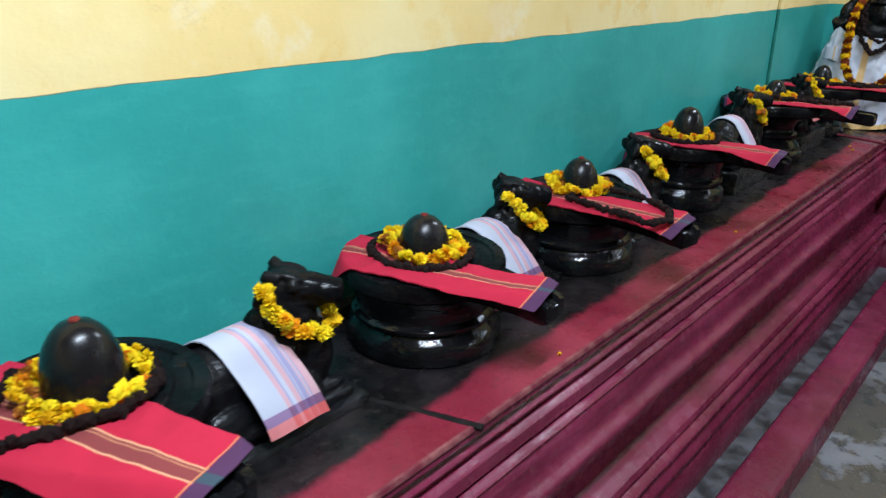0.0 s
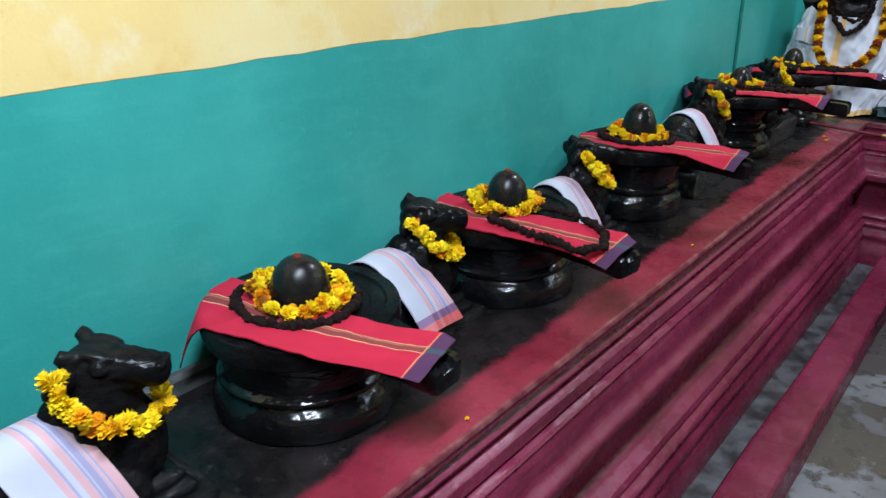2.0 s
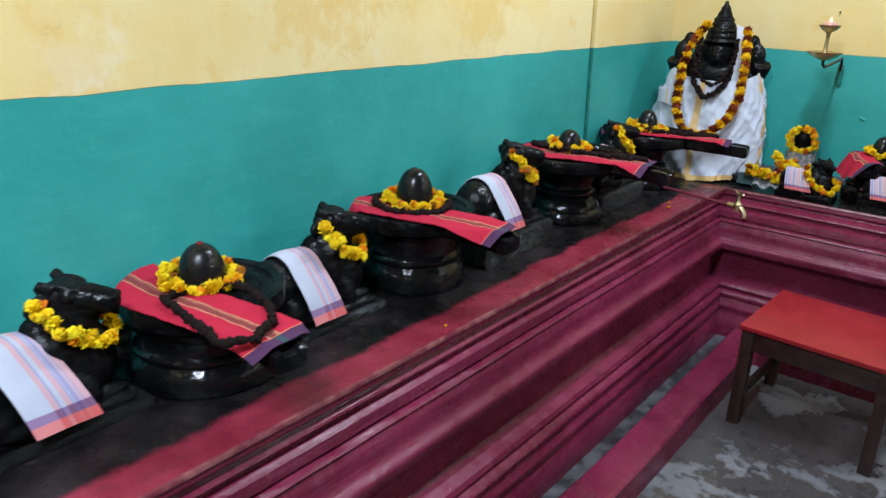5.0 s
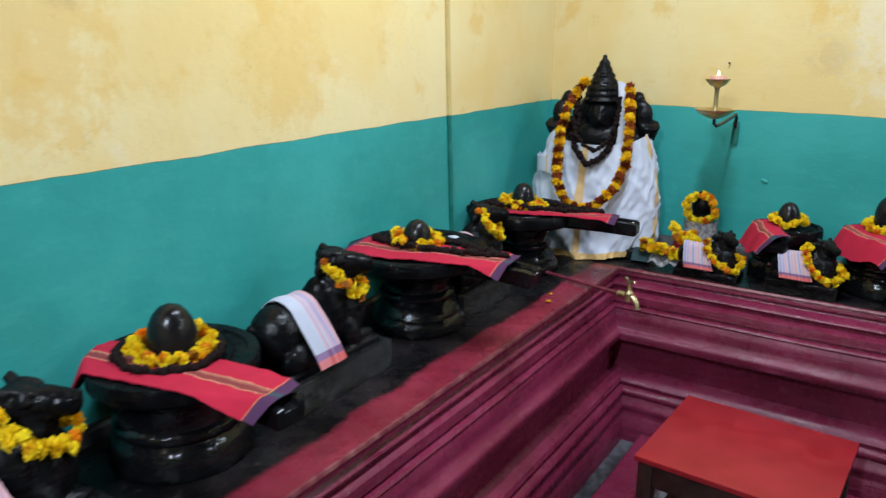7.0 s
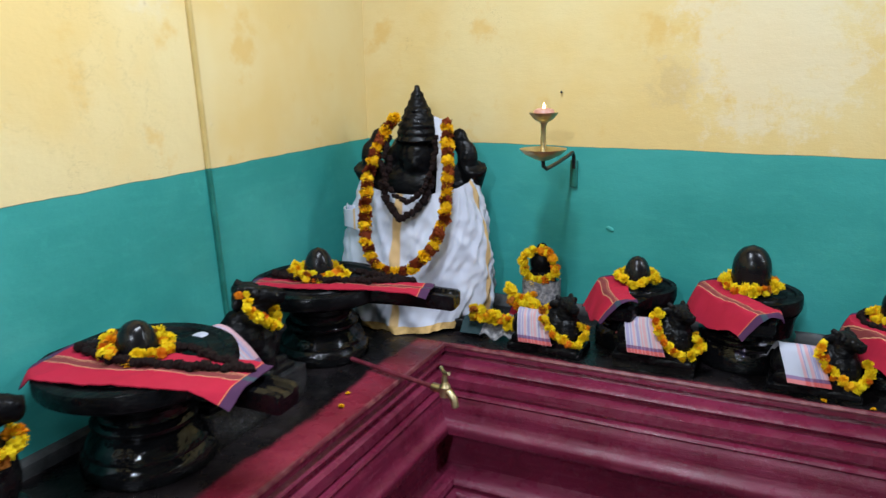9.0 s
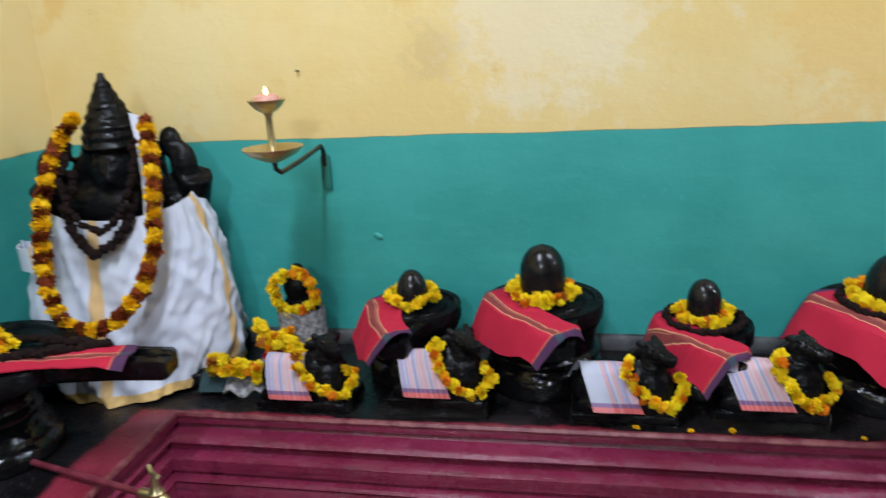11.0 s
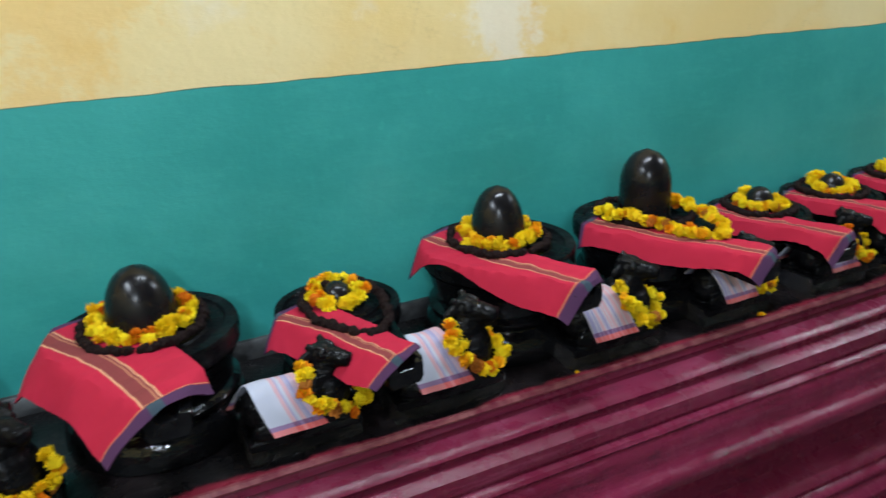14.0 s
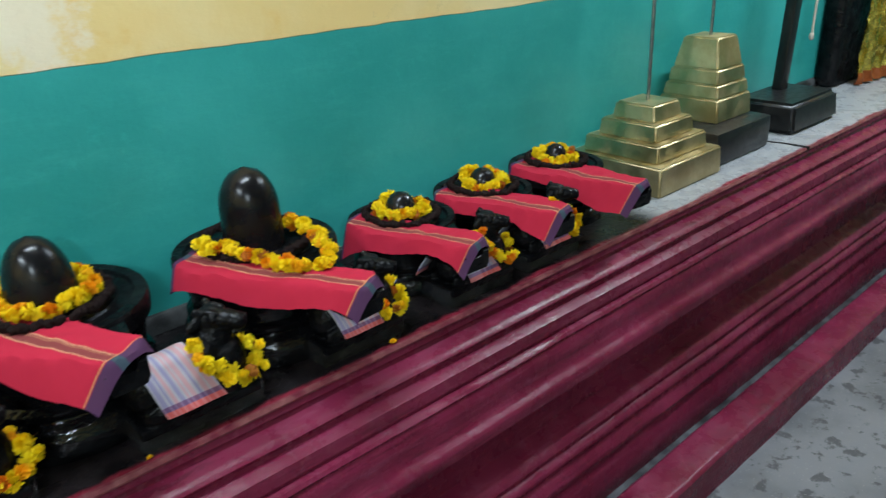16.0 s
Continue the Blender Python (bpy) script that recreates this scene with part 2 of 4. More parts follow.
def white_towel(name, stripes, ground=(0.44, 0.455, 0.54)):
    """White cotton with coral and lavender stripes along it and a violet and coral end band, crossed by the stripes."""
    m = Nodes(name)
    uv = m.uv()
    u, v, _ = m.split(uv)
    c = m.mix(m.noise(m.local(), 20.0, 4.0), tuple(0.92 * q for q in ground), tuple(1.08 * q for q in ground))
    tones = {"coral": (0.58, 0.30, 0.32), "lavender": (0.27, 0.24, 0.42)}
    over = 0.0
    for at, half, tone in stripes:
        mask = m.math("MULTIPLY", line_mask(m, v, at, half), 0.8)
        c = m.mix(mask, c, tones[tone])
        over = m.math("MAXIMUM", over, mask)
    low = m.math("MAXIMUM", m.step(u, 0.885, 0.892), m.step(u, 0.108, 0.115, 1.0, 0.0))
    tip = m.math("MAXIMUM", m.step(u, 0.935, 0.942), m.step(u, 0.058, 0.065, 1.0, 0.0))
    c = m.mix(m.math("MULTIPLY", low, 0.85), c, m.mix(over, (0.22, 0.11, 0.24), (0.10, 0.03, 0.10)))
    c = m.mix(m.math("MULTIPLY", tip, 0.85), c, m.mix(over, (0.66, 0.20, 0.18), (0.62, 0.09, 0.07)))
    return m.finish(c, 0.9, normal=m.bump(m.math("ADD", m.math("MULTIPLY", weave(m, uv), 0.3), m.noise(m.local(), 50.0, 4.0)), 0.35, 0.0015), specular=0.2)


def white_dhoti(name):
    m = Nodes(name)
    uv = m.uv()
    u, v, _ = m.split(uv)
    c = m.mix(m.noise(m.local(), 9.0, 5.0), (0.48, 0.505, 0.60), (0.64, 0.66, 0.74))
    for at, half in ((0.455, 0.012), (0.775, 0.011)):
        c = m.mix(m.math("MULTIPLY", line_mask(m, u, at, half), 0.85), c, (0.66, 0.40, 0.12))
    return m.finish(c, 0.8, normal=m.bump(m.noise(m.local(), 40.0, 5.0), 0.3, 0.002), specular=0.2)


def petals(name, stops):
    m = Nodes(name)
    c = m.ramp(m.random(), stops)
    n = m.noise(m.local(), 90.0, 3.0)
    c = m.mix(m.step(n, 0.45, 0.8, 0.0, 0.14), c, (0.72, 0.26, 0.005))
    m.put(m.bsdf.inputs["Subsurface Weight"], 0.0)
    return m.finish(c, 0.7, specular=0.2)


def brass(name, dull=0.3, metal=1.0):
    m = Nodes(name)
    p = m.local()
    c = m.mix(m.step(m.noise(p, 9.0, 5.0, 0.65), 0.35, 0.7), (0.52, 0.42, 0.23), (0.68, 0.58, 0.35))
    return m.finish(c, m.step(m.noise(p, 16.0, 5.0), 0.3, 0.75, dull, dull + 0.25), metal, m.bump(m.noise(p, 35.0, 4.0), 0.15, 0.002))


def plain(name, a, b, rough=0.5, scale=12.0, metal=0.0, bump=0.2, specular=0.5):
    m = Nodes(name)
    p = m.local()
    c = m.mix(m.step(m.noise(p, scale, 5.0, 0.65), 0.35, 0.7), a, b)
    return m.finish(c, m.step(m.noise(p, scale * 2, 4.0), 0.3, 0.75, rough * 0.8, min(1.0, rough * 1.25)), metal, m.bump(m.noise(p, scale * 5, 4.0), bump, 0.002), specular)


def flame_glow(name):
    m = Nodes(name)
    m.put(m.bsdf.inputs["Emission Color"], (1.0, 0.62, 0.28, 1))
    m.put(m.bsdf.inputs["Emission Strength"], 9.0)
    return m.finish((1, 0.7, 0.4), 0.6)


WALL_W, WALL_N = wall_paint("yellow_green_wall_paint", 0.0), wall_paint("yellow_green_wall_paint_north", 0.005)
MAROON, LEDGE_TOP, CEMENT = maroon_paint("maroon_gloss_paint"), ledge_top_paint("sooty_ledge_top"), floor_cement("wet_cement")
STATUE_STONE = black_stone("dull_black_stone", 0.0030, 0.42, 0.17)
STONE, DOME, SLAB = black_stone("oiled_black_stone"), polished_stone("polished_dark_stone"), oily_slab("oily_black_slab")
RED, TOWEL, DHOTI = red_cotton("crimson_cotton"), white_towel("striped_white_cotton", ((0.475, 0.035, "coral"), (0.535, 0.012, "lavender"), (0.66, 0.038, "coral"), (0.72, 0.010, "lavender"), (0.785, 0.034, "lavender"), (0.84, 0.010, "coral"), (0.875, 0.008, "lavender"), (0.945, 0.06, "coral"))), white_dhoti("white_cotton_gold_border")
MARIGOLD = petals("marigold_petals", ((0.0, (0.90, 0.72, 0.018)), (0.72, (0.88, 0.61, 0.012)), (0.86, (0.82, 0.30, 0.006)), (0.94, (0.66, 0.15, 0.005)), (0.98, (0.40, 0.14, 0.02))))
MAROON_FLOWER = petals("maroon_petals", ((0.0, (0.16, 0.02, 0.006)), (0.6, (0.26, 0.05, 0.008)), (1.0, (0.10, 0.012, 0.008))))
YELLOW_FLOWER = petals("yellow_petals", ((0.0, (0.90, 0.56, 0.01)), (1.0, (0.84, 0.48, 0.008))))
BEADS = plain("dark_seed_beads", (0.008, 0.004, 0.004), (0.022, 0.011, 0.010), 0.75, 60.0, 0.0, 0.8, 0.12)
BRASS, DULL_BRASS = brass("lamp_brass"), brass("tarnished_brass", 0.32, 1.0)
STOOL_RED = plain("red_laminate", (0.235, 0.009, 0.013), (0.29, 0.013, 0.019), 0.36, 8.0, 0.0, 0.05, 0.35)
DARK_WOOD = plain("dark_varnished_wood", (0.016, 0.006, 0.005), (0.040, 0.015, 0.010), 0.4, 22.0)
PIPE = plain("green_painted_pipe", (0.012, 0.13, 0.10), (0.02, 0.20, 0.16), 0.4)
IRON = plain("black_painted_iron", (0.006, 0.006, 0.007), (0.016, 0.015, 0.015), 0.38, 20.0)
STEEL = plain("grey_steel", (0.30, 0.30, 0.31), (0.45, 0.44, 0.43), 0.35, 20.0, 1.0)
PLASTER = plain("grey_plaster", (0.26, 0.25, 0.23), (0.34, 0.33, 0.30), 0.8, 4.0)
GOLD_SILK = plain("gold_brocade", (0.34, 0.24, 0.02), (0.66, 0.56, 0.12), 0.25, 24.0, 0.75, 0.9)
RUST_HEM = plain("rust_red_hem", (0.22, 0.05, 0.012), (0.36, 0.10, 0.02), 0.35, 30.0, 0.4, 0.6)
STRIPED_GREY = plain("grey_check_cotton", (0.10, 0.10, 0.11), (0.42, 0.40, 0.40), 0.85, 60.0)
GREEN_CLOTH = plain("dark_green_cotton", (0.008, 0.03, 0.035), (0.02, 0.055, 0.06), 0.8, 40.0)
WORN = plain("worn_red_edge", (0.12, 0.012, 0.026), (0.23, 0.075, 0.075), 0.4, 26.0, 0.0, 0.5)
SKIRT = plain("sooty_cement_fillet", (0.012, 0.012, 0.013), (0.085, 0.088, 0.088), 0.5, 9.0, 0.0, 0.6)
DRAIN = plain("pale_cement_drain", (0.018, 0.018, 0.020), (0.095, 0.095, 0.105), 0.35, 9.0)
CHECK_TOWEL = white_towel("checked_white_cotton", ((0.07, 0.040, "lavender"), (0.17, 0.020, "lavender"), (0.25, 0.030, "coral"), (0.36, 0.035, "lavender"), (0.46, 0.020, "coral"), (0.56, 0.040, "coral"), (0.68, 0.022, "lavender"), (0.78, 0.040, "coral"), (0.91, 0.050, "coral")), (0.46, 0.43, 0.48))
FLAME = flame_glow("oil_flame")
GOLD_BORDER = plain("gold_woven_border", (0.55, 0.34, 0.12), (0.70, 0.46, 0.18), 0.6, 60.0, 0.0, 0.4, 0.3)
PASTE = plain("dried_red_paste", (0.10, 0.010, 0.010), (0.20, 0.03, 0.02), 0.8, 60.0, 0.0, 0.6, 0.2)
JOINT_FILL = plain("dark_joint_filler", (0.008, 0.007, 0.007), (0.020, 0.016, 0.016), 0.8, 30.0, 0.0, 0.6, 0.1)
GHEE = plain("pink_wax", (0.55, 0.26, 0.2), (0.7, 0.4, 0.3), 0.4)

# ---- shapes ----


def mesh_of(name, bm, material, smooth=True):
    bmesh.ops.recalc_face_normals(bm, faces=bm.faces)
    data = bpy.data.meshes.new(name)
    if smooth:
        for f in bm.faces:
            f.smooth = True
    bm.to_mesh(data)
    bm.free()
    data.materials.append(material)
    if smooth:
        data.set_sharp_from_angle(angle=radians(38))
    return data


def part(name, bm, material, parent, label="", smooth=True):
    ob = new(name, mesh_of(name, bm, material, smooth))
    ob.parent = parent
    return tagged(ob, label) if label else ob


def single(name, bm, material, m, label, category, group="", kind="", smooth=True):
    ob = new(name, mesh_of(name, bm, material, smooth))
    ob.matrix_world = m
    return tagged(ob, label, category, group, kind)


def thing(name, m, label, category, group="", kind=""):
    ob = new(name)
    ob.empty_display_size = 0.05
    ob.matrix_world = m
    return tagged(ob, label, category, group, kind)


def add_box(bm, x0, x1, y0, y1, z0, z1, bevel=0.0, m=None):
    b = bmesh.new()
    bmesh.ops.create_cube(b, size=1, matrix=Matrix.LocRotScale(((x0 + x1) / 2, (y0 + y1) / 2, (z0 + z1) / 2), None, (x1 - x0, y1 - y0, z1 - z0)))
    if bevel:
        bmesh.ops.bevel(b, geom=b.edges[:], offset=bevel, segments=2, affect="EDGES", profile=0.6)
    merge(bm, b, m)


def merge(bm, other, m=None):
    if m is not None:
        bmesh.ops.transform(other, matrix=m, verts=other.verts)
    data = bpy.data.meshes.new("scratch")
    other.to_mesh(data)
    other.free()
    bm.from_mesh(data)
    bpy.data.meshes.remove(data)


def add_lathe(bm, profile, segments=40, m=None, squash=1.0):
    b = bmesh.new()
    rings = []
    for r, z in profile:
        rings.append([b.verts.new((r * math.cos(2 * math.pi * i / segments), squash * r * math.sin(2 * math.pi * i / segments), z)) for i in range(segments)])
    for lo, hi in zip(rings, rings[1:]):
        for i in range(segments):
            j = (i + 1) % segments
            b.faces.new((lo[i], lo[j], hi[j], hi[i]))
    b.faces.new(rings[0][::-1])
    b.faces.new(rings[-1])
    merge(bm, b, m)


def add_tube(bm, points, radius, segments=8, closed=False):
    """A round bar through points; radius may be a function of the share of the way."""
    pts = [Vector(p) for p in points]
    n = len(pts)
    rings = []
    side = None
    for i, p in enumerate(pts):
        a = pts[(i - 1) % n] if closed or i else pts[0]
        c = pts[(i + 1) % n] if closed or i < n - 1 else pts[-1]
        d = (c - a).normalized()
        if side is None:
            side = d.orthogonal().normalized()
        side = (side - d * side.dot(d)).normalized()
        up = d.cross(side)
        r = radius(i / max(1, n - 1)) if callable(radius) else radius
        rings.append([bm.verts.new(p + r * (math.cos(2 * math.pi * k / segments) * side + math.sin(2 * math.pi * k / segments) * up)) for k in range(segments)])
    pairs = list(zip(rings, rings[1:])) + ([(rings[-1], rings[0])] if closed else [])
    for lo, hi in pairs:
        for k in range(segments):
            j = (k + 1) % segments
            bm.faces.new((lo[k], lo[j], hi[j], hi[k]))
    if not closed:
        bm.faces.new(rings[0][::-1])
        bm.faces.new(rings[-1])


def add_ball(bm, place, size, turn=(0, 0, 0), segments=16):
    b = bmesh.new()
    bmesh.ops.create_uvsphere(b, u_segments=segments, v_segments=segments // 2 + 2, radius=1)
    merge(bm, b, Matrix.LocRotScale(place, Euler([radians(a) for a in turn]), size))


def sheet(bm, across, along, place, thick=0.003):
    """A cloth: a grid of (across + 1) x (along + 1) places, with UVs and thickness."""
    uv = bm.loops.layers.uv.verify()
    grid = [[bm.verts.new(place(i / across, j / along)) for j in range(along + 1)] for i in range(across + 1)]
    bm.verts.ensure_lookup_table()
    faces = []
    for i in range(across):
        for j in range(along):
            f = bm.faces.new((grid[i][j], grid[i + 1][j], grid[i + 1][j + 1], grid[i][j + 1]))
            for loop, (a, b) in zip(f.loops, ((i, j), (i + 1, j), (i + 1, j + 1), (i, j + 1))):
                loop[uv].uv = (a / across, b / along)
            faces.append(f)
    bmesh.ops.recalc_face_normals(bm, faces=bm.faces)
    bmesh.ops.solidify(bm, geom=bm.faces[:], thickness=thick)
    return bm


def sweep_ledge(name, profile, material, label, uneven=0.0):
    """A band along both walls with a mitred inner corner. Rows: reach from the west wall, reach from the north wall, height. uneven: depth of the trowel's waves."""
    bm = bmesh.new()
    ys, xs = [-7.2 + 0.07 * i for i in range(91)], [1.0 + 0.07 * i for i in range(107)]
    rows = []
    for dw, dn, z in profile:
        share = uneven * min(1.0, max(0.0, (0.675 - z) / 0.02))

        def wave(along):
            return share * (1.2 * noise.noise(Vector((along * 1.7, z * 9, 3.0))) + 0.7 * noise.noise(Vector((along * 9, z * 30, 8.0))))

        def rise(along):
            return z + 0.8 * share * noise.noise(Vector((along * 2.3, z * 5, 20.0)))

        run = [bm.verts.new((dw + wave(y), y, rise(y))) for y in ys] + [bm.verts.new((dw, -dn, z))]
        run += [bm.verts.new((x, -dn - wave(x + 9), rise(x + 9))) for x in xs]
        rows.append(run)
    for a, b in zip(rows, rows[1:]):
        for i in range(len(a) - 1):
            bm.faces.new((a[i], a[i + 1], b[i + 1], b[i]))
    ob = new(name, mesh_of(name, bm, material))
    return tagged(ob, label, "plinth", kind="structure")


# ---- structure ----
LEDGE = 0.69


def slab(name, x0, x1, y0, y1, z0, z1, material, label, category):
    bm = bmesh.new()
    add_box(bm, x0, x1, y0, y1, z0, z1)
    return single(name, bm, material, Matrix(), label, category, kind="structure", smooth=False)


slab("floor", -0.3, 8.8, -7.5, 0.3, -0.2, 0.0, CEMENT, "stained damp grey cement floor", "floor")
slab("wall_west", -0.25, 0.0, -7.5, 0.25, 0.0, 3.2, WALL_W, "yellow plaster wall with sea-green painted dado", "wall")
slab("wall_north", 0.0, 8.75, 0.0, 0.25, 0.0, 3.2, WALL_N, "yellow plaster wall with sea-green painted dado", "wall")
slab("wall_east", 8.5, 8.75, -7.25, 0.0, 0.0, 3.2, WALL_W, "plain yellow and green wall", "wall")
slab("wall_south", 0.0, 8.75, -7.5, -7.25, 0.0, 3.2, WALL_W, "plain yellow and green wall", "wall")
slab("ceiling", -0.25, 8.75, -7.5, 0.25, 3.2, 3.35, PLASTER, "plain whitewashed ceiling", "ceiling")

WA, NA = 0.557, 0.465
STEPS = [(0.0, 0.0, 0.690), (0.004, 0.005, 0.684), (0.004, 0.007, 0.664), (-0.010, -0.003, 0.658), (-0.012, 0.004, 0.649), (-0.008, 0.034, 0.644), (0.002, 0.048, 0.639), (0.005, 0.053, 0.633), (0.002, 0.051, 0.626),
         (-0.006, 0.046, 0.622), (-0.006, 0.047, 0.612), (0.009, 0.066, 0.607), (0.016, 0.077, 0.601), (0.020, 0.083, 0.573), (0.013, 0.078, 0.570), (0.013, 0.079, 0.563), (0.030, 0.095, 0.560), (0.036, 0.101, 0.553),
         (0.032, 0.098, 0.547), (0.033, 0.100, 0.542), (0.040, 0.108, 0.532), (0.043, 0.111, 0.514), (0.046, 0.114, 0.496), (0.052, 0.119, 0.479), (0.062, 0.127, 0.471), (0.072, 0.136, 0.467), (0.077, 0.141, 0.461),
         (0.078, 0.143, 0.455), (0.077, 0.143, 0.433), (0.073, 0.139, 0.428), (0.034, 0.078, 0.424), (0.030, 0.074, 0.418), (0.030, 0.074, 0.288), (0.036, 0.084, 0.281), (0.060, 0.106, 0.272), (0.085, 0.128, 0.261),
         (0.092, 0.137, 0.246), (0.087, 0.132, 0.237), (0.089, 0.133, 0.229), (0.104, 0.145, 0.223), (0.111, 0.151, 0.213), (0.110, 0.150, 0.201), (0.103, 0.146, 0.193), (0.107, 0.152, 0.177), (0.117, 0.163, 0.166),
         (0.121, 0.167, 0.153), (0.117, 0.163, 0.141), (0.117, 0.165, 0.121), (0.123, 0.171, 0.113), (0.126, 0.174, 0.0)]
sweep_ledge("plinth", [(WA + dw, NA + dn, z) for dw, dn, z in STEPS], MAROON, "maroon gloss-painted moulded masonry plinth along the walls", 0.0022)
sweep_ledge("plinth_top", [(0.0, 0.0, LEDGE), (0.2, 0.2, LEDGE), (0.4, 0.35, LEDGE), (WA, NA, LEDGE)], LEDGE_TOP, "oil-blackened plinth top with red painted lip")
sweep_ledge("kerb", [(0.782, 0.712, 0.0), (0.782, 0.715, 0.094), (0.790, 0.724, 0.104), (0.794, 0.728, 0.105), (0.802, 0.735, 0.1055), (0.893, 0.811, 0.1055), (0.901, 0.818, 0.105), (0.905, 0.822, 0.104), (0.914, 0.831, 0.096), (0.922, 0.838, 0.0)], MAROON, "low maroon-painted kerb with a narrow drain behind it", 0.004)
sweep_ledge("plinth_edge", [(WA - 0.004, NA - 0.004, 0.6915), (WA + 0.0030, NA + 0.0030, 0.6912), (WA + 0.0068, NA + 0.0078, 0.6845), (WA + 0.0066, NA + 0.0076, 0.681)], WORN, "chipped pale edge of the maroon plinth")
sweep_ledge("drain", [(0.676, 0.632, 0.004), (0.788, 0.720, 0.004)], DRAIN, "narrow pale cement drain between plinth and kerb")
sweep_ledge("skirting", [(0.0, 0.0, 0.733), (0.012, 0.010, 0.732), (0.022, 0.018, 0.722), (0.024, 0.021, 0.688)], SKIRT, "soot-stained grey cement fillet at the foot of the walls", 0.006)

# ---- shrine stones ----


def linga_stone(x, y, turn, disc, top, reach, dome_r, deck, label, base=1.0):
    """A dome on a round spouted basin over a moulded pedestal. The spout points along local x."""
    ob = thing("shiva_linga", pose(x, y, LEDGE, 0, 0, turn), label, "shrine stone", "row of lingas")
    bm = bmesh.new()
    h = deck - 0.05
    drum = [(0.97, 0.0), (1.0, 0.03), (1.01, 0.12), (1.0, 0.22), (0.985, 0.30), (0.95, 0.37), (0.90, 0.41), (0.89, 0.44), (0.91, 0.46), (0.93, 0.49), (0.93, 0.54), (0.90, 0.575), (0.86, 0.60), (0.855, 0.64), (0.87, 0.74), (0.90, 0.88), (0.95, 1.0)]
    waisted = [(1.0, 0.0), (1.04, 0.03), (1.05, 0.10), (1.04, 0.17), (1.0, 0.22), (0.95, 0.25), (0.94, 0.30), (0.88, 0.37), (0.79, 0.43), (0.74, 0.46), (0.77, 0.49), (0.815, 0.52), (0.82, 0.56), (0.78, 0.60), (0.72, 0.62), (0.70, 0.67), (0.74, 0.76), (0.84, 0.88), (0.93, 1.0)]
    add_lathe(bm, [(disc * base * r, h * z) for r, z in (waisted if base < 0.8 else drum)], 56)
    for v in bm.verts:
        v.co *= Vector((1, 1, 0)) * (1 + 0.022 * noise.noise(v.co * 11 + Vector((x, y, 0)) * 7)) + Vector((0, 0, 1))
    part("pedestal", bm, STONE, ob)
    bm = bmesh.new()
    z = deck
    add_lathe(bm, [(disc * 0.92, z - 0.05), (disc * 0.99, z - 0.04), (disc, z - 0.028), (disc, z - 0.008), (disc * 0.985, z), (disc * 0.86, z), (disc * 0.84, z - 0.006), (disc * 0.70, z - 0.007), (disc * 0.68, z - 0.002), (disc * 0.3, z - 0.002)], 48)
    part("basin", bm, STATUE_STONE, ob)
    bm = bmesh.new()
    b = bmesh.new()
    ends = [(disc * 0.80, 0.075, z - 0.050, z - 0.006), (disc * 1.02, 0.062, z - 0.052, z - 0.005), ((disc + reach) / 2, 0.046, z - 0.056, z - 0.008), (reach - 0.01, 0.040, z - 0.062, z - 0.012), (reach, 0.036, z - 0.058, z - 0.018)]
    rings = []
    for px, w, lo, hi in ends:
        rings.append([b.verts.new(v) for v in ((px, -w * 0.8, lo), (px, w * 0.8, lo), (px, w, lo + 0.012), (px, w, hi), (px, w * 0.55, hi + 0.002), (px, w * 0.4, hi - 0.008), (px, -w * 0.4, hi - 0.008), (px, -w * 0.55, hi + 0.002), (px, -w, hi), (px, -w, lo + 0.012))])
    for a, c in zip(rings, rings[1:]):
        for k in range(10):
            b.faces.new((a[k], a[(k + 1) % 10], c[(k + 1) % 10], c[k]))
    b.faces.new(rings[0]), b.faces.new(rings[-1])
    merge(bm, b)
    part("spout", bm, STONE, ob)
    bm = bmesh.new()
    tall = top - deck
    egg = tall < dome_r * 2.3
    prof = [(dome_r * 0.99, deck - 0.01)]
    for k in range(15):
        s = k / 14
        q = (1 - s ** 2.5) ** 0.5 if egg else (1 - max(0.0, (s - 0.5) / 0.5) ** 2) ** 0.5 * (1 - 0.06 * s)
        prof.append((max(0.002, dome_r * q), deck + tall * s))
    add_lathe(bm, prof, 32)
    part("dome", bm, DOME, ob, "smooth polished dark stone dome")
    return ob


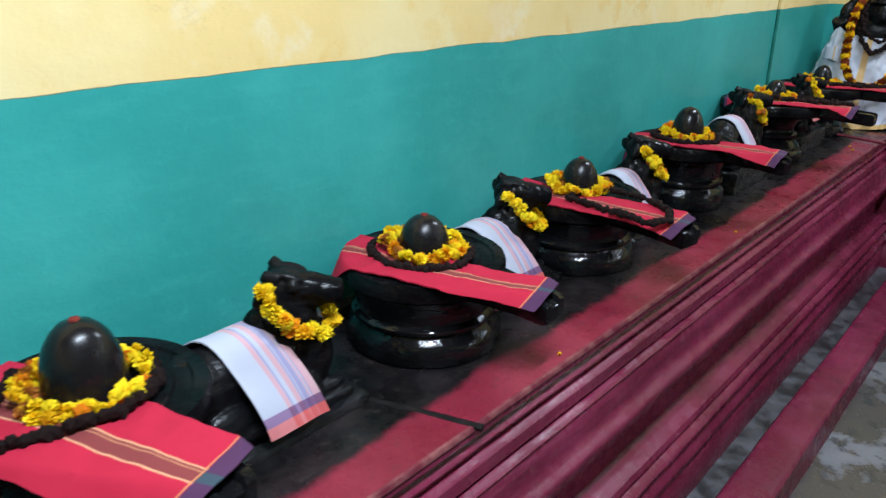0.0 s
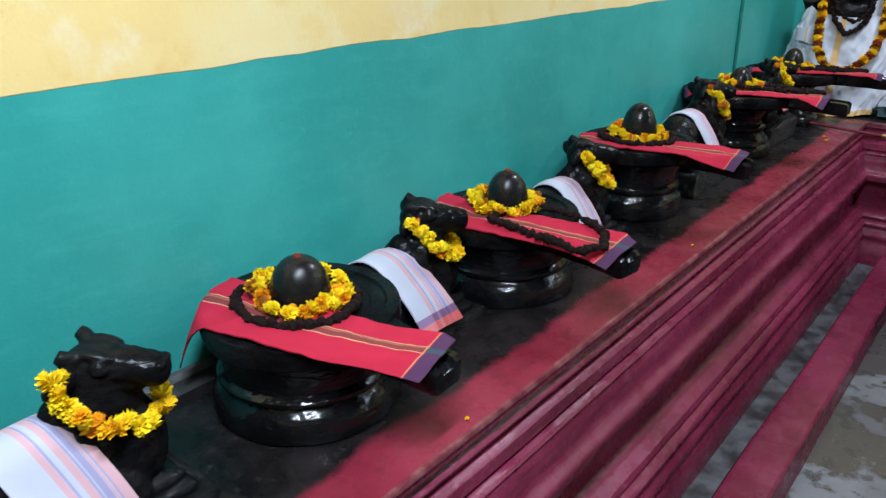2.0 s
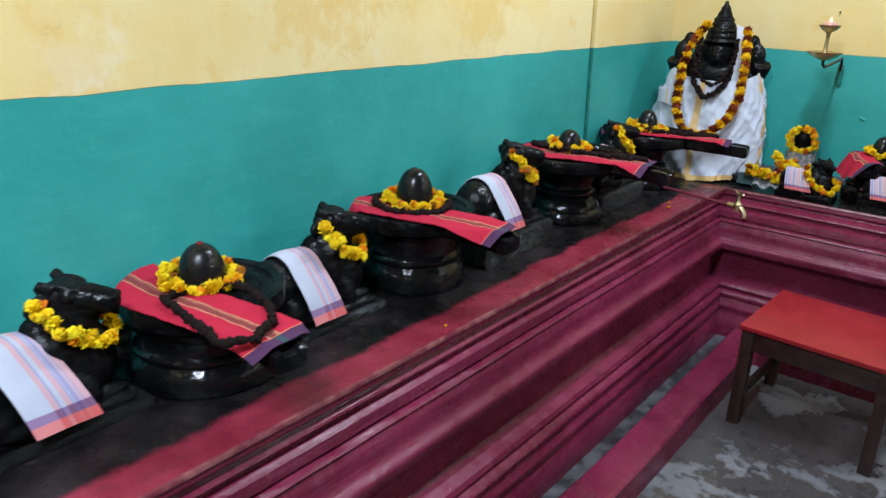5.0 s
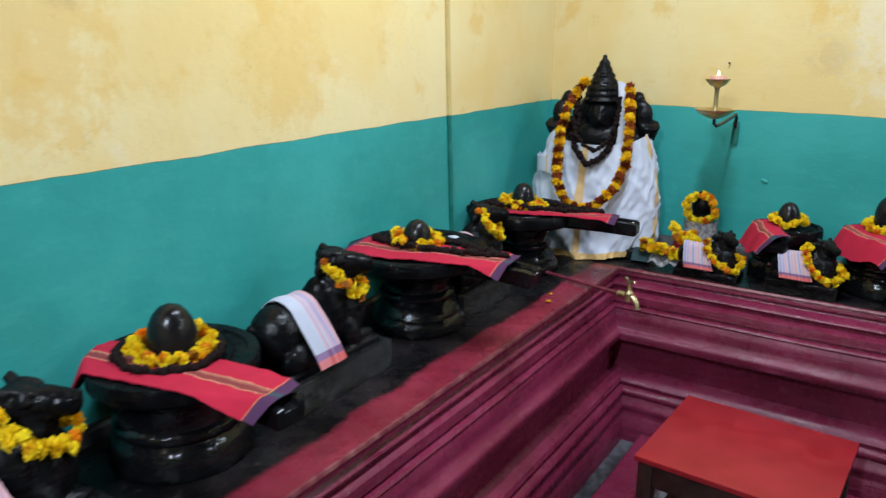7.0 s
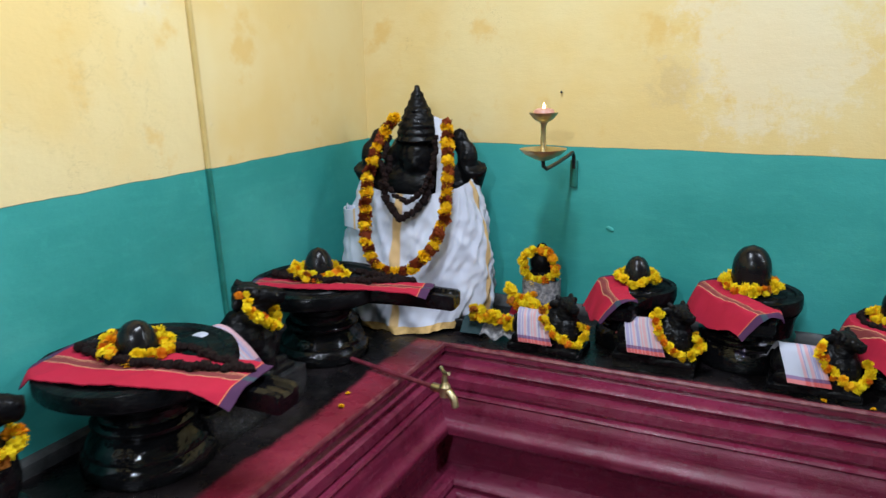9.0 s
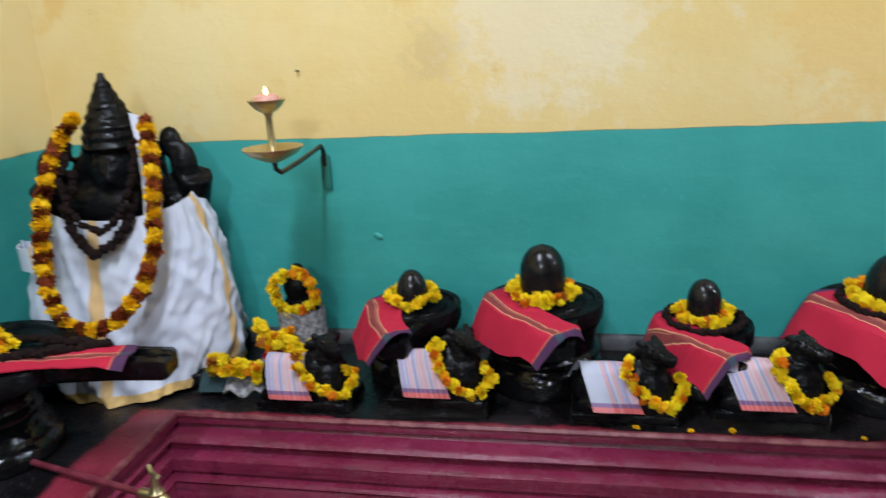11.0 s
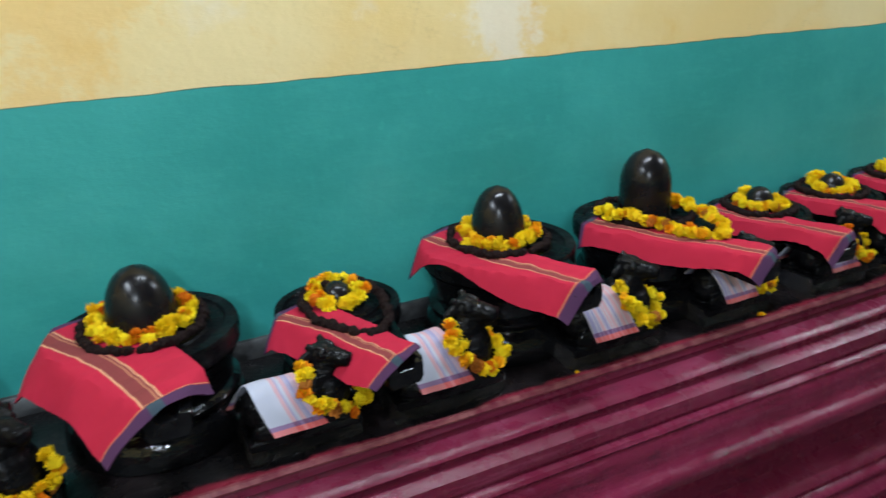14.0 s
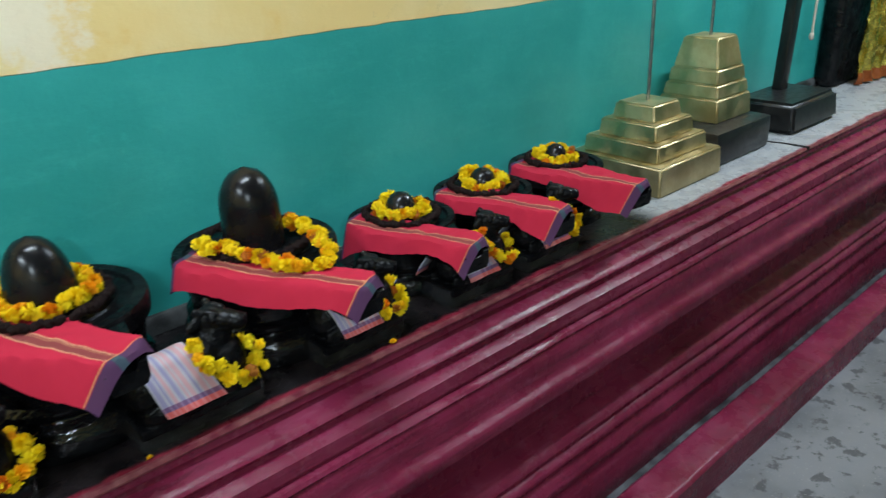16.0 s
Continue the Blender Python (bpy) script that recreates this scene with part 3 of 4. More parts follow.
def draped_cloth(x, y, turn, disc, deck, reach, label, start=(-0.17, -0.120), end=(0.0, 0.012), width=0.155, fall=1.0, seed=0, flap=0.0):
    """A strip laid over basin and spout, sagging where nothing carries it."""
    bm = bmesh.new()
    a, e = Vector((start[0], start[1], 0)), Vector((reach + end[0], end[1], 0))
    d = (e - a).normalized()
    side = Vector((-d.y, d.x, 0))

    def over(p):
        best = 1.0
        for k in range(9):
            s = k / 8
            best = min(best, math.hypot(p.x - s * (reach - 0.05), p.y) - (disc * (1 - s) + 0.05 * s))
        return max(0.0, best)

    def place(u, v):
        lean = (1.0 + 0.06 * math.sin(2.6 * u + seed)) * (1.0 - 0.22 * u)
        p = a + (e - a) * u + side * ((v - 0.5) * width * lean) + Vector((0, 0.012 * math.sin(5 * u + seed), 0))
        away = over(p)
        drop = 1.65 * (fall + flap * max(0.0, 1 - u / 0.3)) * away
        p = p - Vector((p.x, p.y, 0)).normalized() * away * 0.42
        wave = noise.noise(Vector((u * 5 + seed, v * 2, seed))) * 0.004 + 0.0035 * math.sin(14 * u + 5 * v + seed) * (0.4 + away * 10) + 0.0035 * noise.noise(Vector((u * 16 + seed, v * 5, 2.0))) + 0.006 * away * 12 * noise.noise(Vector((u * 8, v * 3, seed + 5)))
        return (p.x, p.y, deck + 0.008 - drop + wave)

    sheet(bm, 64, 18, place)
    return single("red_cloth", bm, RED, pose(x, y, LEDGE, 0, 0, turn), label, "cloth", "red cloths on the lingas")


def blossom_mesh(name, material, seed):
    """Ruffled pompom flower head: four rings of short, round, wavy petals."""
    rng = random.Random(seed)
    bm = bmesh.new()
    for count, reach, lift, rise in ((9, 1.0, -0.30, -0.12), (9, 0.98, -0.1, 0.28), (7, 0.74, 0.2, 0.62), (4, 0.38, 0.45, 0.86)):
        turn = rng.random() * 6
        for k in range(count):
            a = turn + 2 * math.pi * k / count + rng.uniform(-0.2, 0.2)
            w = math.pi / count * rng.uniform(1.0, 1.4)
            r, z = reach * rng.uniform(0.86, 1.1), rise + rng.uniform(-0.16, 0.14)
            root = bm.verts.new((0, 0, lift - 0.3))
            rim = []
            for b, q in ((-1.0, 0.66), (-0.75, 0.90), (0.0, 1.04), (0.75, 0.90), (1.0, 0.66)):
                q *= rng.uniform(0.9, 1.08)
                rim.append(bm.verts.new((r * q * math.cos(a + b * w), r * q * math.sin(a + b * w), z + rng.uniform(-0.16, 0.12))))
            for one, two in zip(rim, rim[1:]):
                bm.faces.new((root, one, two))
    data = bpy.data.meshes.new(name)
    bm.to_mesh(data)
    bm.free()
    data.materials.append(material)
    return data


BLOOMS = [blossom_mesh("blossom", MARIGOLD, s) for s in range(6)]
DARK_BLOOMS = [blossom_mesh("blossom", MAROON_FLOWER, s) for s in range(3)]
GOLD_BLOOMS = [blossom_mesh("blossom", YELLOW_FLOWER, s) for s in range(3)]


def garland(m, points, label, size=0.021, spread=0.010, seed=0, pools=None, closed=True, gap=0.026, rows=1):
    """Blossoms strung along a line."""
    rng = random.Random(seed + 11)
    ob = thing("marigold_garland", m, label, "garland", "marigold garlands")
    pts = [Vector(p) for p in points]
    if closed:
        pts.append(pts[0])
    run, last = 0.0, 0.0
    k = 0
    for a, b in zip(pts, pts[1:]):
        length = (b - a).length
        while last <= run + length:
            p = a.lerp(b, (last - run) / max(length, 1e-6))
            for _ in range(rows):
                q = p + Vector((rng.uniform(-1, 1), rng.uniform(-1, 1), rng.uniform(-0.8, 0.8))) * spread
                pool = BLOOMS if pools is None else pools[(k // 2) % len(pools)]
                bl = new("blossom", rng.choice(pool))
                bl.parent = ob
                s = size * rng.uniform(0.8, 1.22)
                bl.matrix_local = Matrix.LocRotScale(q, Euler((rng.uniform(-1.3, 1.3), rng.uniform(-1.3, 1.3), rng.uniform(0, 6.28))), (s, s, s))
            k += 1
            last += gap * rng.uniform(0.85, 1.1)
        run += length
    return ob


def ring(radius, z, count=24, squash=1.0, dip=0.0, shift=(0, 0)):
    return [(shift[0] + radius * math.cos(2 * math.pi * i / count), shift[1] + squash * radius * math.sin(2 * math.pi * i / count), z - dip * math.cos(2 * math.pi * i / count)) for i in range(count)]


def bead_mesh(seed):
    rng = random.Random(seed)
    bm = bmesh.new()
    bmesh.ops.create_icosphere(bm, subdivisions=1, radius=1.0)
    for v in bm.verts:
        v.co *= rng.uniform(0.78, 1.18)
    return mesh_of("bead", bm, BEADS, False)


BEAD_MESHES = [bead_mesh(s) for s in range(4)]


def bead_string(m, points, label, radius=0.010, closed=True):
    """Knobbly seeds threaded close together."""
    ob = thing("bead_necklace", m, label, "necklace", "dark bead necklaces")
    pts = [Vector(p) for p in points] + ([Vector(points[0])] if closed else [])
    rng = random.Random(len(points))
    run, last = 0.0, 0.0
    for a, b in zip(pts, pts[1:]):
        length = (b - a).length
        while last <= run + length:
            q = a.lerp(b, (last - run) / max(length, 1e-6)) + Vector((rng.uniform(-1, 1), rng.uniform(-1, 1), rng.uniform(-1, 1))) * radius * 0.3
            bead = new("bead", rng.choice(BEAD_MESHES))
            bead.parent = ob
            s = radius * rng.uniform(0.95, 1.3)
            bead.matrix_local = Matrix.LocRotScale(q, Euler((rng.uniform(0, 6), rng.uniform(0, 6), 0)), (s, s, s))
            last += radius * 1.3
        run += length
    return ob


def blended(name, bm, voxel, material):
    """Fuses overlapping solids into one smooth carved body."""
    src = new(name, mesh_of(name, bm, material))
    mod = src.modifiers.new("fuse", "REMESH")
    mod.mode, mod.voxel_size, mod.use_smooth_shade = "VOXEL", voxel, True
    sm = src.modifiers.new("soften", "SMOOTH")
    sm.factor, sm.iterations = 0.5, 3
    deps = bpy.context.evaluated_depsgraph_get()
    data = bpy.data.meshes.new_from_object(src.evaluated_get(deps))
    bpy.data.objects.remove(src)
    data.name = name
    return data


def nandi_mesh():
    """A kneeling bull on a slab, facing local x, with its head turned a little aside. Length about 0.34."""
    bm = bmesh.new()
    add_box(bm, -0.19, 0.19, -0.095, 0.095, 0.0, 0.032, 0.006)
    add_ball(bm, (-0.04, 0, 0.110), (0.135, 0.078, 0.088))
    add_ball(bm, (-0.115, 0, 0.110), (0.075, 0.076, 0.086))
    add_ball(bm, (0.06, 0, 0.12), (0.085, 0.078, 0.10))
    add_ball(bm, (0.048, 0, 0.19), (0.042, 0.040, 0.040))
    add_ball(bm, (0.10, 0, 0.17), (0.062, 0.060, 0.085), (0, 25, 0))
    add_ball(bm, (0.112, 0, 0.112), (0.078, 0.088, 0.094))
    add_ball(bm, (0.104, 0, 0.212), (0.048, 0.046, 0.056))
    for s in (-1, 1):
        add_ball(bm, (-0.10, s * 0.072, 0.062), (0.075, 0.028, 0.042), (0, -10, 0))
        add_ball(bm, (-0.03, s * 0.092, 0.042), (0.065, 0.016, 0.016))
        add_ball(bm, (0.09, s * 0.070, 0.065), (0.030, 0.026, 0.055), (0, -20, 0))
        add_ball(bm, (0.125, s * 0.068, 0.043), (0.060, 0.018, 0.018))
    head = Matrix.Translation((0.106, 0, 0.255)) @ Euler((0, radians(4), radians(-48))).to_matrix().to_4x4() @ Matrix.Scale(0.90, 4)
    h = bmesh.new()
    add_ball(h, (0.0, 0, -0.006), (0.056, 0.046, 0.048))
    add_ball(h, (0.045, 0, 0.004), (0.062, 0.036, 0.032))
    add_ball(h, (0.085, 0, -0.002), (0.036, 0.034, 0.032))
    add_ball(h, (0.105, 0, -0.004), (0.020, 0.031, 0.028))
    add_ball(h, (0.04, 0, -0.026), (0.05, 0.030, 0.024))
    for s in (-1, 1):
        add_ball(h, (-0.034, s * 0.060, -0.004), (0.016, 0.036, 0.024), (20, 0, s * 28))
        add_tube(h, [(-0.020, s * 0.032, 0.026), (-0.032, s * 0.042, 0.034), (-0.042, s * 0.044, 0.040)], lambda q: 0.016 - 0.003 * q, 10)
        add_ball(h, (0.020, s * 0.040, 0.014), (0.017, 0.010, 0.013))
        add_ball(h, (0.012, s * 0.030, 0.034), (0.030, 0.010, 0.008), (0, 12, 0))
        add_ball(h, (0.112, s * 0.016, 0.012), (0.010, 0.011, 0.008))
    merge(bm, h, head)
    add_tube(bm, [(-0.18, 0.02, 0.15), (-0.195, 0.05, 0.10), (-0.15, 0.085, 0.06)], 0.012)
    return blended("nandi_bull", bm, 0.004, STATUE_STONE)


NANDI = nandi_mesh()


def nandi(x, y, turn, size, label, lift=0.0):
    ob = new("nandi_bull", NANDI)
    ob.matrix_world = pose(x, y, LEDGE + 0.006 + lift, 0, 0, turn) @ Matrix.Scale(size, 4)
    return tagged(ob, label, "bull statue", "row of bull statues")


def back_towel(x, y, turn, size, label, at=-0.075, width=0.135, skew=0.02, low=0.060, seed=0, lift=0.0, cotton=None):
    bm = bmesh.new()

    def place(u, v):
        a = (u - 0.5) * 2
        f = abs(a)
        wave = 0.004 * math.sin(7 * v + 5 * u + seed) + 0.006 * noise.noise(Vector((u * 4, v * 2.5, seed)))
        px = at + (v - 0.5) * width * (1.0 + 0.10 * f) + skew * a + 0.004 * math.sin(6 * u + seed)
        lean = max(0.0, f - 0.14) / 0.86
        py = math.copysign(0.046 * min(1.0, f / 0.14) + (0.088 if size > 0.85 else 0.078) * lean + 0.010 * math.sin(math.pi * lean) + wave * lean, a)
        pz = 0.212 - 0.016 * min(1.0, f / 0.14) ** 2 - (0.196 - low) * lean + wave * 0.5
        return (px * size, py * size, pz * size)

    sheet(bm, 40, 12, place, 0.003)
    return single("striped_towel", bm, cotton or TOWEL, pose(x, y, LEDGE + lift, 0, 0, turn), label, "towel", "towels on the bulls")


def neck_garland(x, y, turn, size, seed, label, lift=0.0):
    """A loop round the neck, high behind it and hanging low on the chest."""
    small = size < 0.85
    wide, deep, low, ahead, slope = (0.108, 0.078, 0.168, 0.045, 0.055) if small else (0.080, 0.046, 0.226, 0.036, 0.036)
    pts = []
    for i in range(27):
        a = 1.05 + (2 * math.pi - 1.95) * i / 26
        s, c = math.sin(a), math.cos(a)
        out = 0.012 + ahead * (1 - c)
        pts.append((((0.098 if small else 0.092) + 0.96 * wide * s + 0.25 * out) * size, (0.25 * wide * s - 0.96 * out) * size, (low + deep * c - slope * s) * size))
    return garland(pose(x, y, LEDGE + lift, 0, 0, turn), pts, label, 0.0145 if not small else 0.0132, 0.0115, seed, None, False, 0.0165, 2)


def bull_slab(x, y, turn, size, thick=0.020):
    bm = bmesh.new()
    add_box(bm, -0.205, 0.215, -0.118, 0.112, -0.001, thick / size, 0.006)
    bmesh.ops.subdivide_edges(bm, edges=[e for e in bm.edges if e.calc_length() > 0.05], cuts=5, use_grid_fill=True)
    for v in bm.verts:
        v.co += Vector((noise.noise(v.co * 20), noise.noise(v.co * 20 + Vector((5, 0, 0))), 0.4 * noise.noise(v.co * 30))) * 0.008
    for v in bm.verts:
        v.co.z = max(v.co.z, 0.0)
    bmesh.ops.scale(bm, vec=(size, size, size), verts=bm.verts)
    return single("bull_base", bm, SLAB, pose(x, y, LEDGE, 0, 0, turn), "uneven black stone base crusted with shiny lamp oil under a bull", "stone base", "bases under the bulls")


CLOTH = "crimson cotton cloth with gold lines draped over the linga basin"
LING = "oiled black stone linga on a spouted moulded pedestal"
WEST = [  # y, dome top, basin radius, deck, reach, dome radius, turn
    (-4.646, 0.332, 0.19, 0.200, 0.36, 0.066, 5), (-3.845, 0.304, 0.195, 0.205, 0.36, 0.061, 2.5), (-3.148, 0.310, 0.19, 0.205, 0.395, 0.057, -9), (-2.387, 0.362, 0.19, 0.240, 0.375, 0.059, -1.5),
    (-1.437, 0.360, 0.232, 0.270, 0.43, 0.050, 1.5), (-0.690, 0.360, 0.222, 0.255, 0.47, 0.050, 8)]
for i, (y, top, disc, deck, reach, dome, turn) in enumerate(WEST):
    x = 0.215
    high = i > 3
    stone = linga_stone(x, y, turn, disc, top, reach, dome, deck, LING, 0.66 if high else 0.85 if i == 3 else 0.97)
    if high:
        draped_cloth(x, y, turn, disc, deck, reach, "bunched crimson cloth lying across the linga basin", (-0.18, -0.105), (-0.07, -0.03), 0.215 if i == 4 else 0.125, 0.5, i)
    else:
        draped_cloth(x, y, turn, disc, deck, reach, CLOTH, (-0.205, -0.140) if i == 2 else (-0.195, -0.165) if i == 0 else (-0.205, -0.130), (-0.008, -0.018 if i == 2 else -0.010), 0.20 if i == 2 else 0.24 if i == 0 else 0.182, 0.36, i * 1.7, 0.55)
    garland(pose(x, y, LEDGE, 0, 0, turn), ring(dome + 0.024, deck + 0.026, dip=0.008), "yellow marigold garland around the linga dome", 0.0142, 0.0125, i, gap=0.0165, rows=2)
    if i in (0, 1, 2):
        bm = bmesh.new()
        add_lathe(bm, [(0.009, top - 0.002), (0.0075, top + 0.0015), (0.003, top + 0.0025)], 14)
        for v in bm.verts:
            v.co += Vector((noise.noise(v.co * 150), noise.noise(v.co * 150 + Vector((4, 0, 0))), 0)) * 0.0025
        part("paste_mark", bm, PASTE, stone, "dab of dried red paste")
    if i == 2:
        path = [(0.049, -0.054, deck + 0.018), (0.059, -0.119, deck + 0.018), (0.166, -0.119, deck + 0.018), (0.266, -0.121, deck + 0.018), (0.343, -0.117, deck + 0.018), (0.359, -0.062, deck + 0.018), (0.311, 0.008, deck + 0.018), (0.227, 0.046, deck + 0.018), (0.140, 0.052, deck + 0.018), (0.082, 0.047, deck + 0.018)]
        bead_string(pose(x, y, LEDGE, 0, 0, turn), path, "dark seed-bead necklace trailing over the cloth and spout")
    elif high:
        path = [(-0.13, -0.05, deck + 0.02), (0.0, -0.075, deck + 0.02), (0.12, -0.05, deck + 0.018), (0.24, -0.015, deck + 0.014), (0.33, 0.01, deck + 0.012), (0.24, 0.03, deck + 0.012), (0.10, 0.06, deck + 0.014)]
        bead_string(pose(x, y, LEDGE, 0, 0, turn), path, "dark seed-bead necklace lying along the basin and spout", 0.012)
    elif i == 0:
        path = [(0.02, 0.105, deck + 0.016), (-0.07, 0.09, deck + 0.016), (-0.115, 0.02, deck + 0.016), (-0.105, -0.07, deck + 0.018), (-0.05, -0.125, deck + 0.018), (0.0, -0.165, deck + 0.016), (0.06, -0.185, deck + 0.012), (0.065, -0.150, deck + 0.018), (0.095, -0.08, deck + 0.018), (0.115, 0.0, deck + 0.018), (0.085, 0.075, deck + 0.016)]
        bead_string(pose(x, y, LEDGE, 0, 0, turn), path, "thick dark seed-bead necklace drooping over the red cloth", 0.0115)
    else:
        bead_string(pose(x, y, LEDGE, 0, 0, turn), ring(dome + 0.062, deck + 0.014, squash=0.9, shift=(0.0, -0.012)), "dark seed-bead necklace around the linga dome")

for i, (x, y, size, lift) in enumerate(((0.225, -4.36, 1.0, 0.0), (0.180, -3.555, 1.0, 0.0), (0.195, -2.825, 1.0, 0.0), (0.235, -1.975, 1.0, 0.068), (0.240, -1.165, 0.92, 0.07))):
    bull_slab(x, y, 90, size, 0.020 + lift)
    nandi(x, y, 90, size, "oiled black stone bull kneeling on a slab beside a linga", lift)
    at, wide, skew = ((-0.024, 0.122, -0.045), (-0.024, 0.118, -0.045), (-0.036, 0.100, -0.012), (-0.062, 0.092, -0.014), (-0.070, 0.100, -0.025))[i]
    back_towel(x, y, 90, size, "white cotton towel with coral and lavender stripes over the bull", at, wide, skew, 0.045 if i < 4 else 0.10, i, lift)
    neck_garland(x, y, 90, size, 40 + i, "yellow marigold garland around the bull's neck", lift)

NORTH = [  # x, dome top, basin radius, deck, reach, dome radius, turn, cloth start, cloth width
    (1.145, 0.302, 0.130, 0.205, 0.225, 0.045, -91, (-0.01, -0.145), 0.17), (1.495, 0.372, 0.155, 0.225, 0.26, 0.060, -79, (-0.045, -0.165), 0.19), (1.895, 0.280, 0.120, 0.165, 0.23, 0.043, -83, (-0.015, -0.16), 0.19),
    (2.321, 0.345, 0.175, 0.215, 0.32, 0.067, -90, (-0.060, -0.175), 0.255), (2.705, 0.225, 0.135, 0.175, 0.30, 0.034, -84, (-0.005, -0.14), 0.16), (3.103, 0.372, 0.180, 0.235, 0.31, 0.064, -84, (-0.12, -0.145), 0.175),
    (3.534, 0.397, 0.180, 0.220, 0.37, 0.066, -84, (-0.05, -0.15), 0.155), (3.945, 0.232, 0.140, 0.165, 0.29, 0.042, -92, (-0.06, -0.12), 0.15), (4.240, 0.224, 0.140, 0.165, 0.30, 0.040, -90, (-0.06, -0.12), 0.15), (4.555, 0.225, 0.145, 0.165, 0.33, 0.036, -93, (-0.07, -0.11), 0.165)]
for i, (x, top, disc, deck, reach, dome, turn, start, wide) in enumerate(NORTH):
    y = -0.195
    linga_stone(x, y, turn, disc, top, reach, dome, deck, LING)
    draped_cloth(x, y, turn, disc, deck, reach, CLOTH, start, (0.012, -0.005), wide, 0.78 if i < 3 else 0.50 if i < 5 else 0.85, 20 + i * 1.3)
    at = pose(x, y, LEDGE, 0, 0, turn)
    if i == 6:
        garland(at, [(0.0, 0.085, deck + 0.03), (0.06, 0.088, deck + 0.03), (0.13, 0.07, deck + 0.026), (0.20, 0.045, deck + 0.024), (0.25, 0.0, deck + 0.020), (0.21, -0.05, deck + 0.022), (0.12, -0.075, deck + 0.026), (0.03, -0.105, deck + 0.03), (-0.05, -0.11, deck + 0.03)], "yellow marigold garland trailing forward from the linga", 0.0145, 0.009, 60 + i, None, False, 0.018, 2)
    else:
        garland(at, ring(dome + 0.016, deck + 0.026, dip=0.006), "yellow marigold garland around the linga dome", 0.0140, 0.0120, 60 + i, gap=0.0170, rows=2)
    if i == 4:
        bead_string(at, [(-0.04, 0.06, deck + 0.03), (-0.05, -0.04, deck + 0.03), (0.0, -0.08, deck + 0.02), (0.08, -0.08, deck + 0.014), (0.16, -0.05, deck + 0.012), (0.20, 0.0, deck + 0.010), (0.15, 0.05, deck + 0.012), (0.05, 0.08, deck + 0.02)], "dark seed-bead necklace hanging over the cloth")
    elif i not in (0, 1):
        bead_string(at, ring(dome + 0.058, deck + 0.014, squash=0.9), "dark seed-bead necklace around the linga dome", 0.009)

for i, x in enumerate((0.895, 1.245, 1.69, 2.01, 2.552, 2.85, 3.264, 3.64, 4.0, 4.27)):
    size = 0.62 if i < 7 and i != 4 else 0.55
    lift = 0.006 if i in (0, 2) else 0.026
    bull_slab(x, -0.368, 0, size * 0.95, 0.020 + lift)
    nandi(x, -0.388, 0, size, "small oiled black stone bull kneeling on the plinth edge", lift)
    back_towel(x, -0.388, 0, size, "small white towel with coral and lavender stripes over the bull", -0.075, 0.165, -0.055, 0.068, 5 + i, lift, CHECK_TOWEL if i in (0, 1, 3, 6, 7) else TOWEL)
    neck_garland(x, -0.388, 0, size, 80 + i, "yellow marigold garland around the small bull's neck", lift)

# ---- corner deity, lamp, tap, stool, brass bases ----


def deity():
    bm = bmesh.new()
    add_box(bm, -0.26, 0.26, -0.18, 0.14, 0.0, 0.05, 0.01)
    add_ball(bm, (0, -0.02, 0.16), (0.25, 0.17, 0.14))
    add_ball(bm, (0, 0.02, 0.36), (0.14, 0.10, 0.22))
    add_ball(bm, (0, 0.02, 0.50), (0.17, 0.09, 0.09))
    add_ball(bm, (0, -0.01, 0.60), (0.068, 0.066, 0.085))
    add_ball(bm, (0, 0.03, 0.58), (0.125, 0.06, 0.13))
    add_ball(bm, (0, -0.068, 0.585), (0.014, 0.018, 0.022))
    for k, r in enumerate((0.086, 0.082, 0.076, 0.062, 0.052, 0.036, 0.025)):
        add_ball(bm, (0, 0.0, 0.665 + 0.026 * k), (r, r, 0.017))
    add_ball(bm, (0, 0.0, 0.845), (0.012, 0.012, 0.016))
    add_box(bm, -0.10, 0.10, 0.05, 0.13, 0.3, 0.66, 0.03)
    for s in (-1, 1):
        add_tube(bm, [(s * 0.13, 0.03, 0.53), (s * 0.19, 0.03, 0.50), (s * 0.205, 0.0, 0.57)], 0.050, 12)
        add_ball(bm, (s * 0.180, 0.0, 0.60), (0.038, 0.030, 0.062))
        add_ball(bm, (s * 0.150, 0.01, 0.66), (0.032, 0.026, 0.045))
        add_tube(bm, [(s * 0.14, 0.0, 0.50), (s * 0.15, -0.03, 0.38), (s * 0.08, -0.06, 0.34)], 0.034, 12)
        add_ball(bm, (s * 0.066, 0.0, 0.60), (0.016, 0.022, 0.045))
        add_tube(bm, [(s * 0.045, 0.0, 0.66), (s * 0.10, 0.0, 0.60), (s * 0.12, 0.0, 0.52)], 0.026, 10)
    return blended("seated_deity_statue", bm, 0.008, STATUE_STONE)


CX, CY, CT = 0.345, -0.215, 14
at = pose(CX, CY, LEDGE, 0, 0, CT)
ob = new("seated_deity_statue", deity())
ob.matrix_world = at
tagged(ob, "black stone seated deity statue in a tall ringed crown", "statue")

bm = bmesh.new()


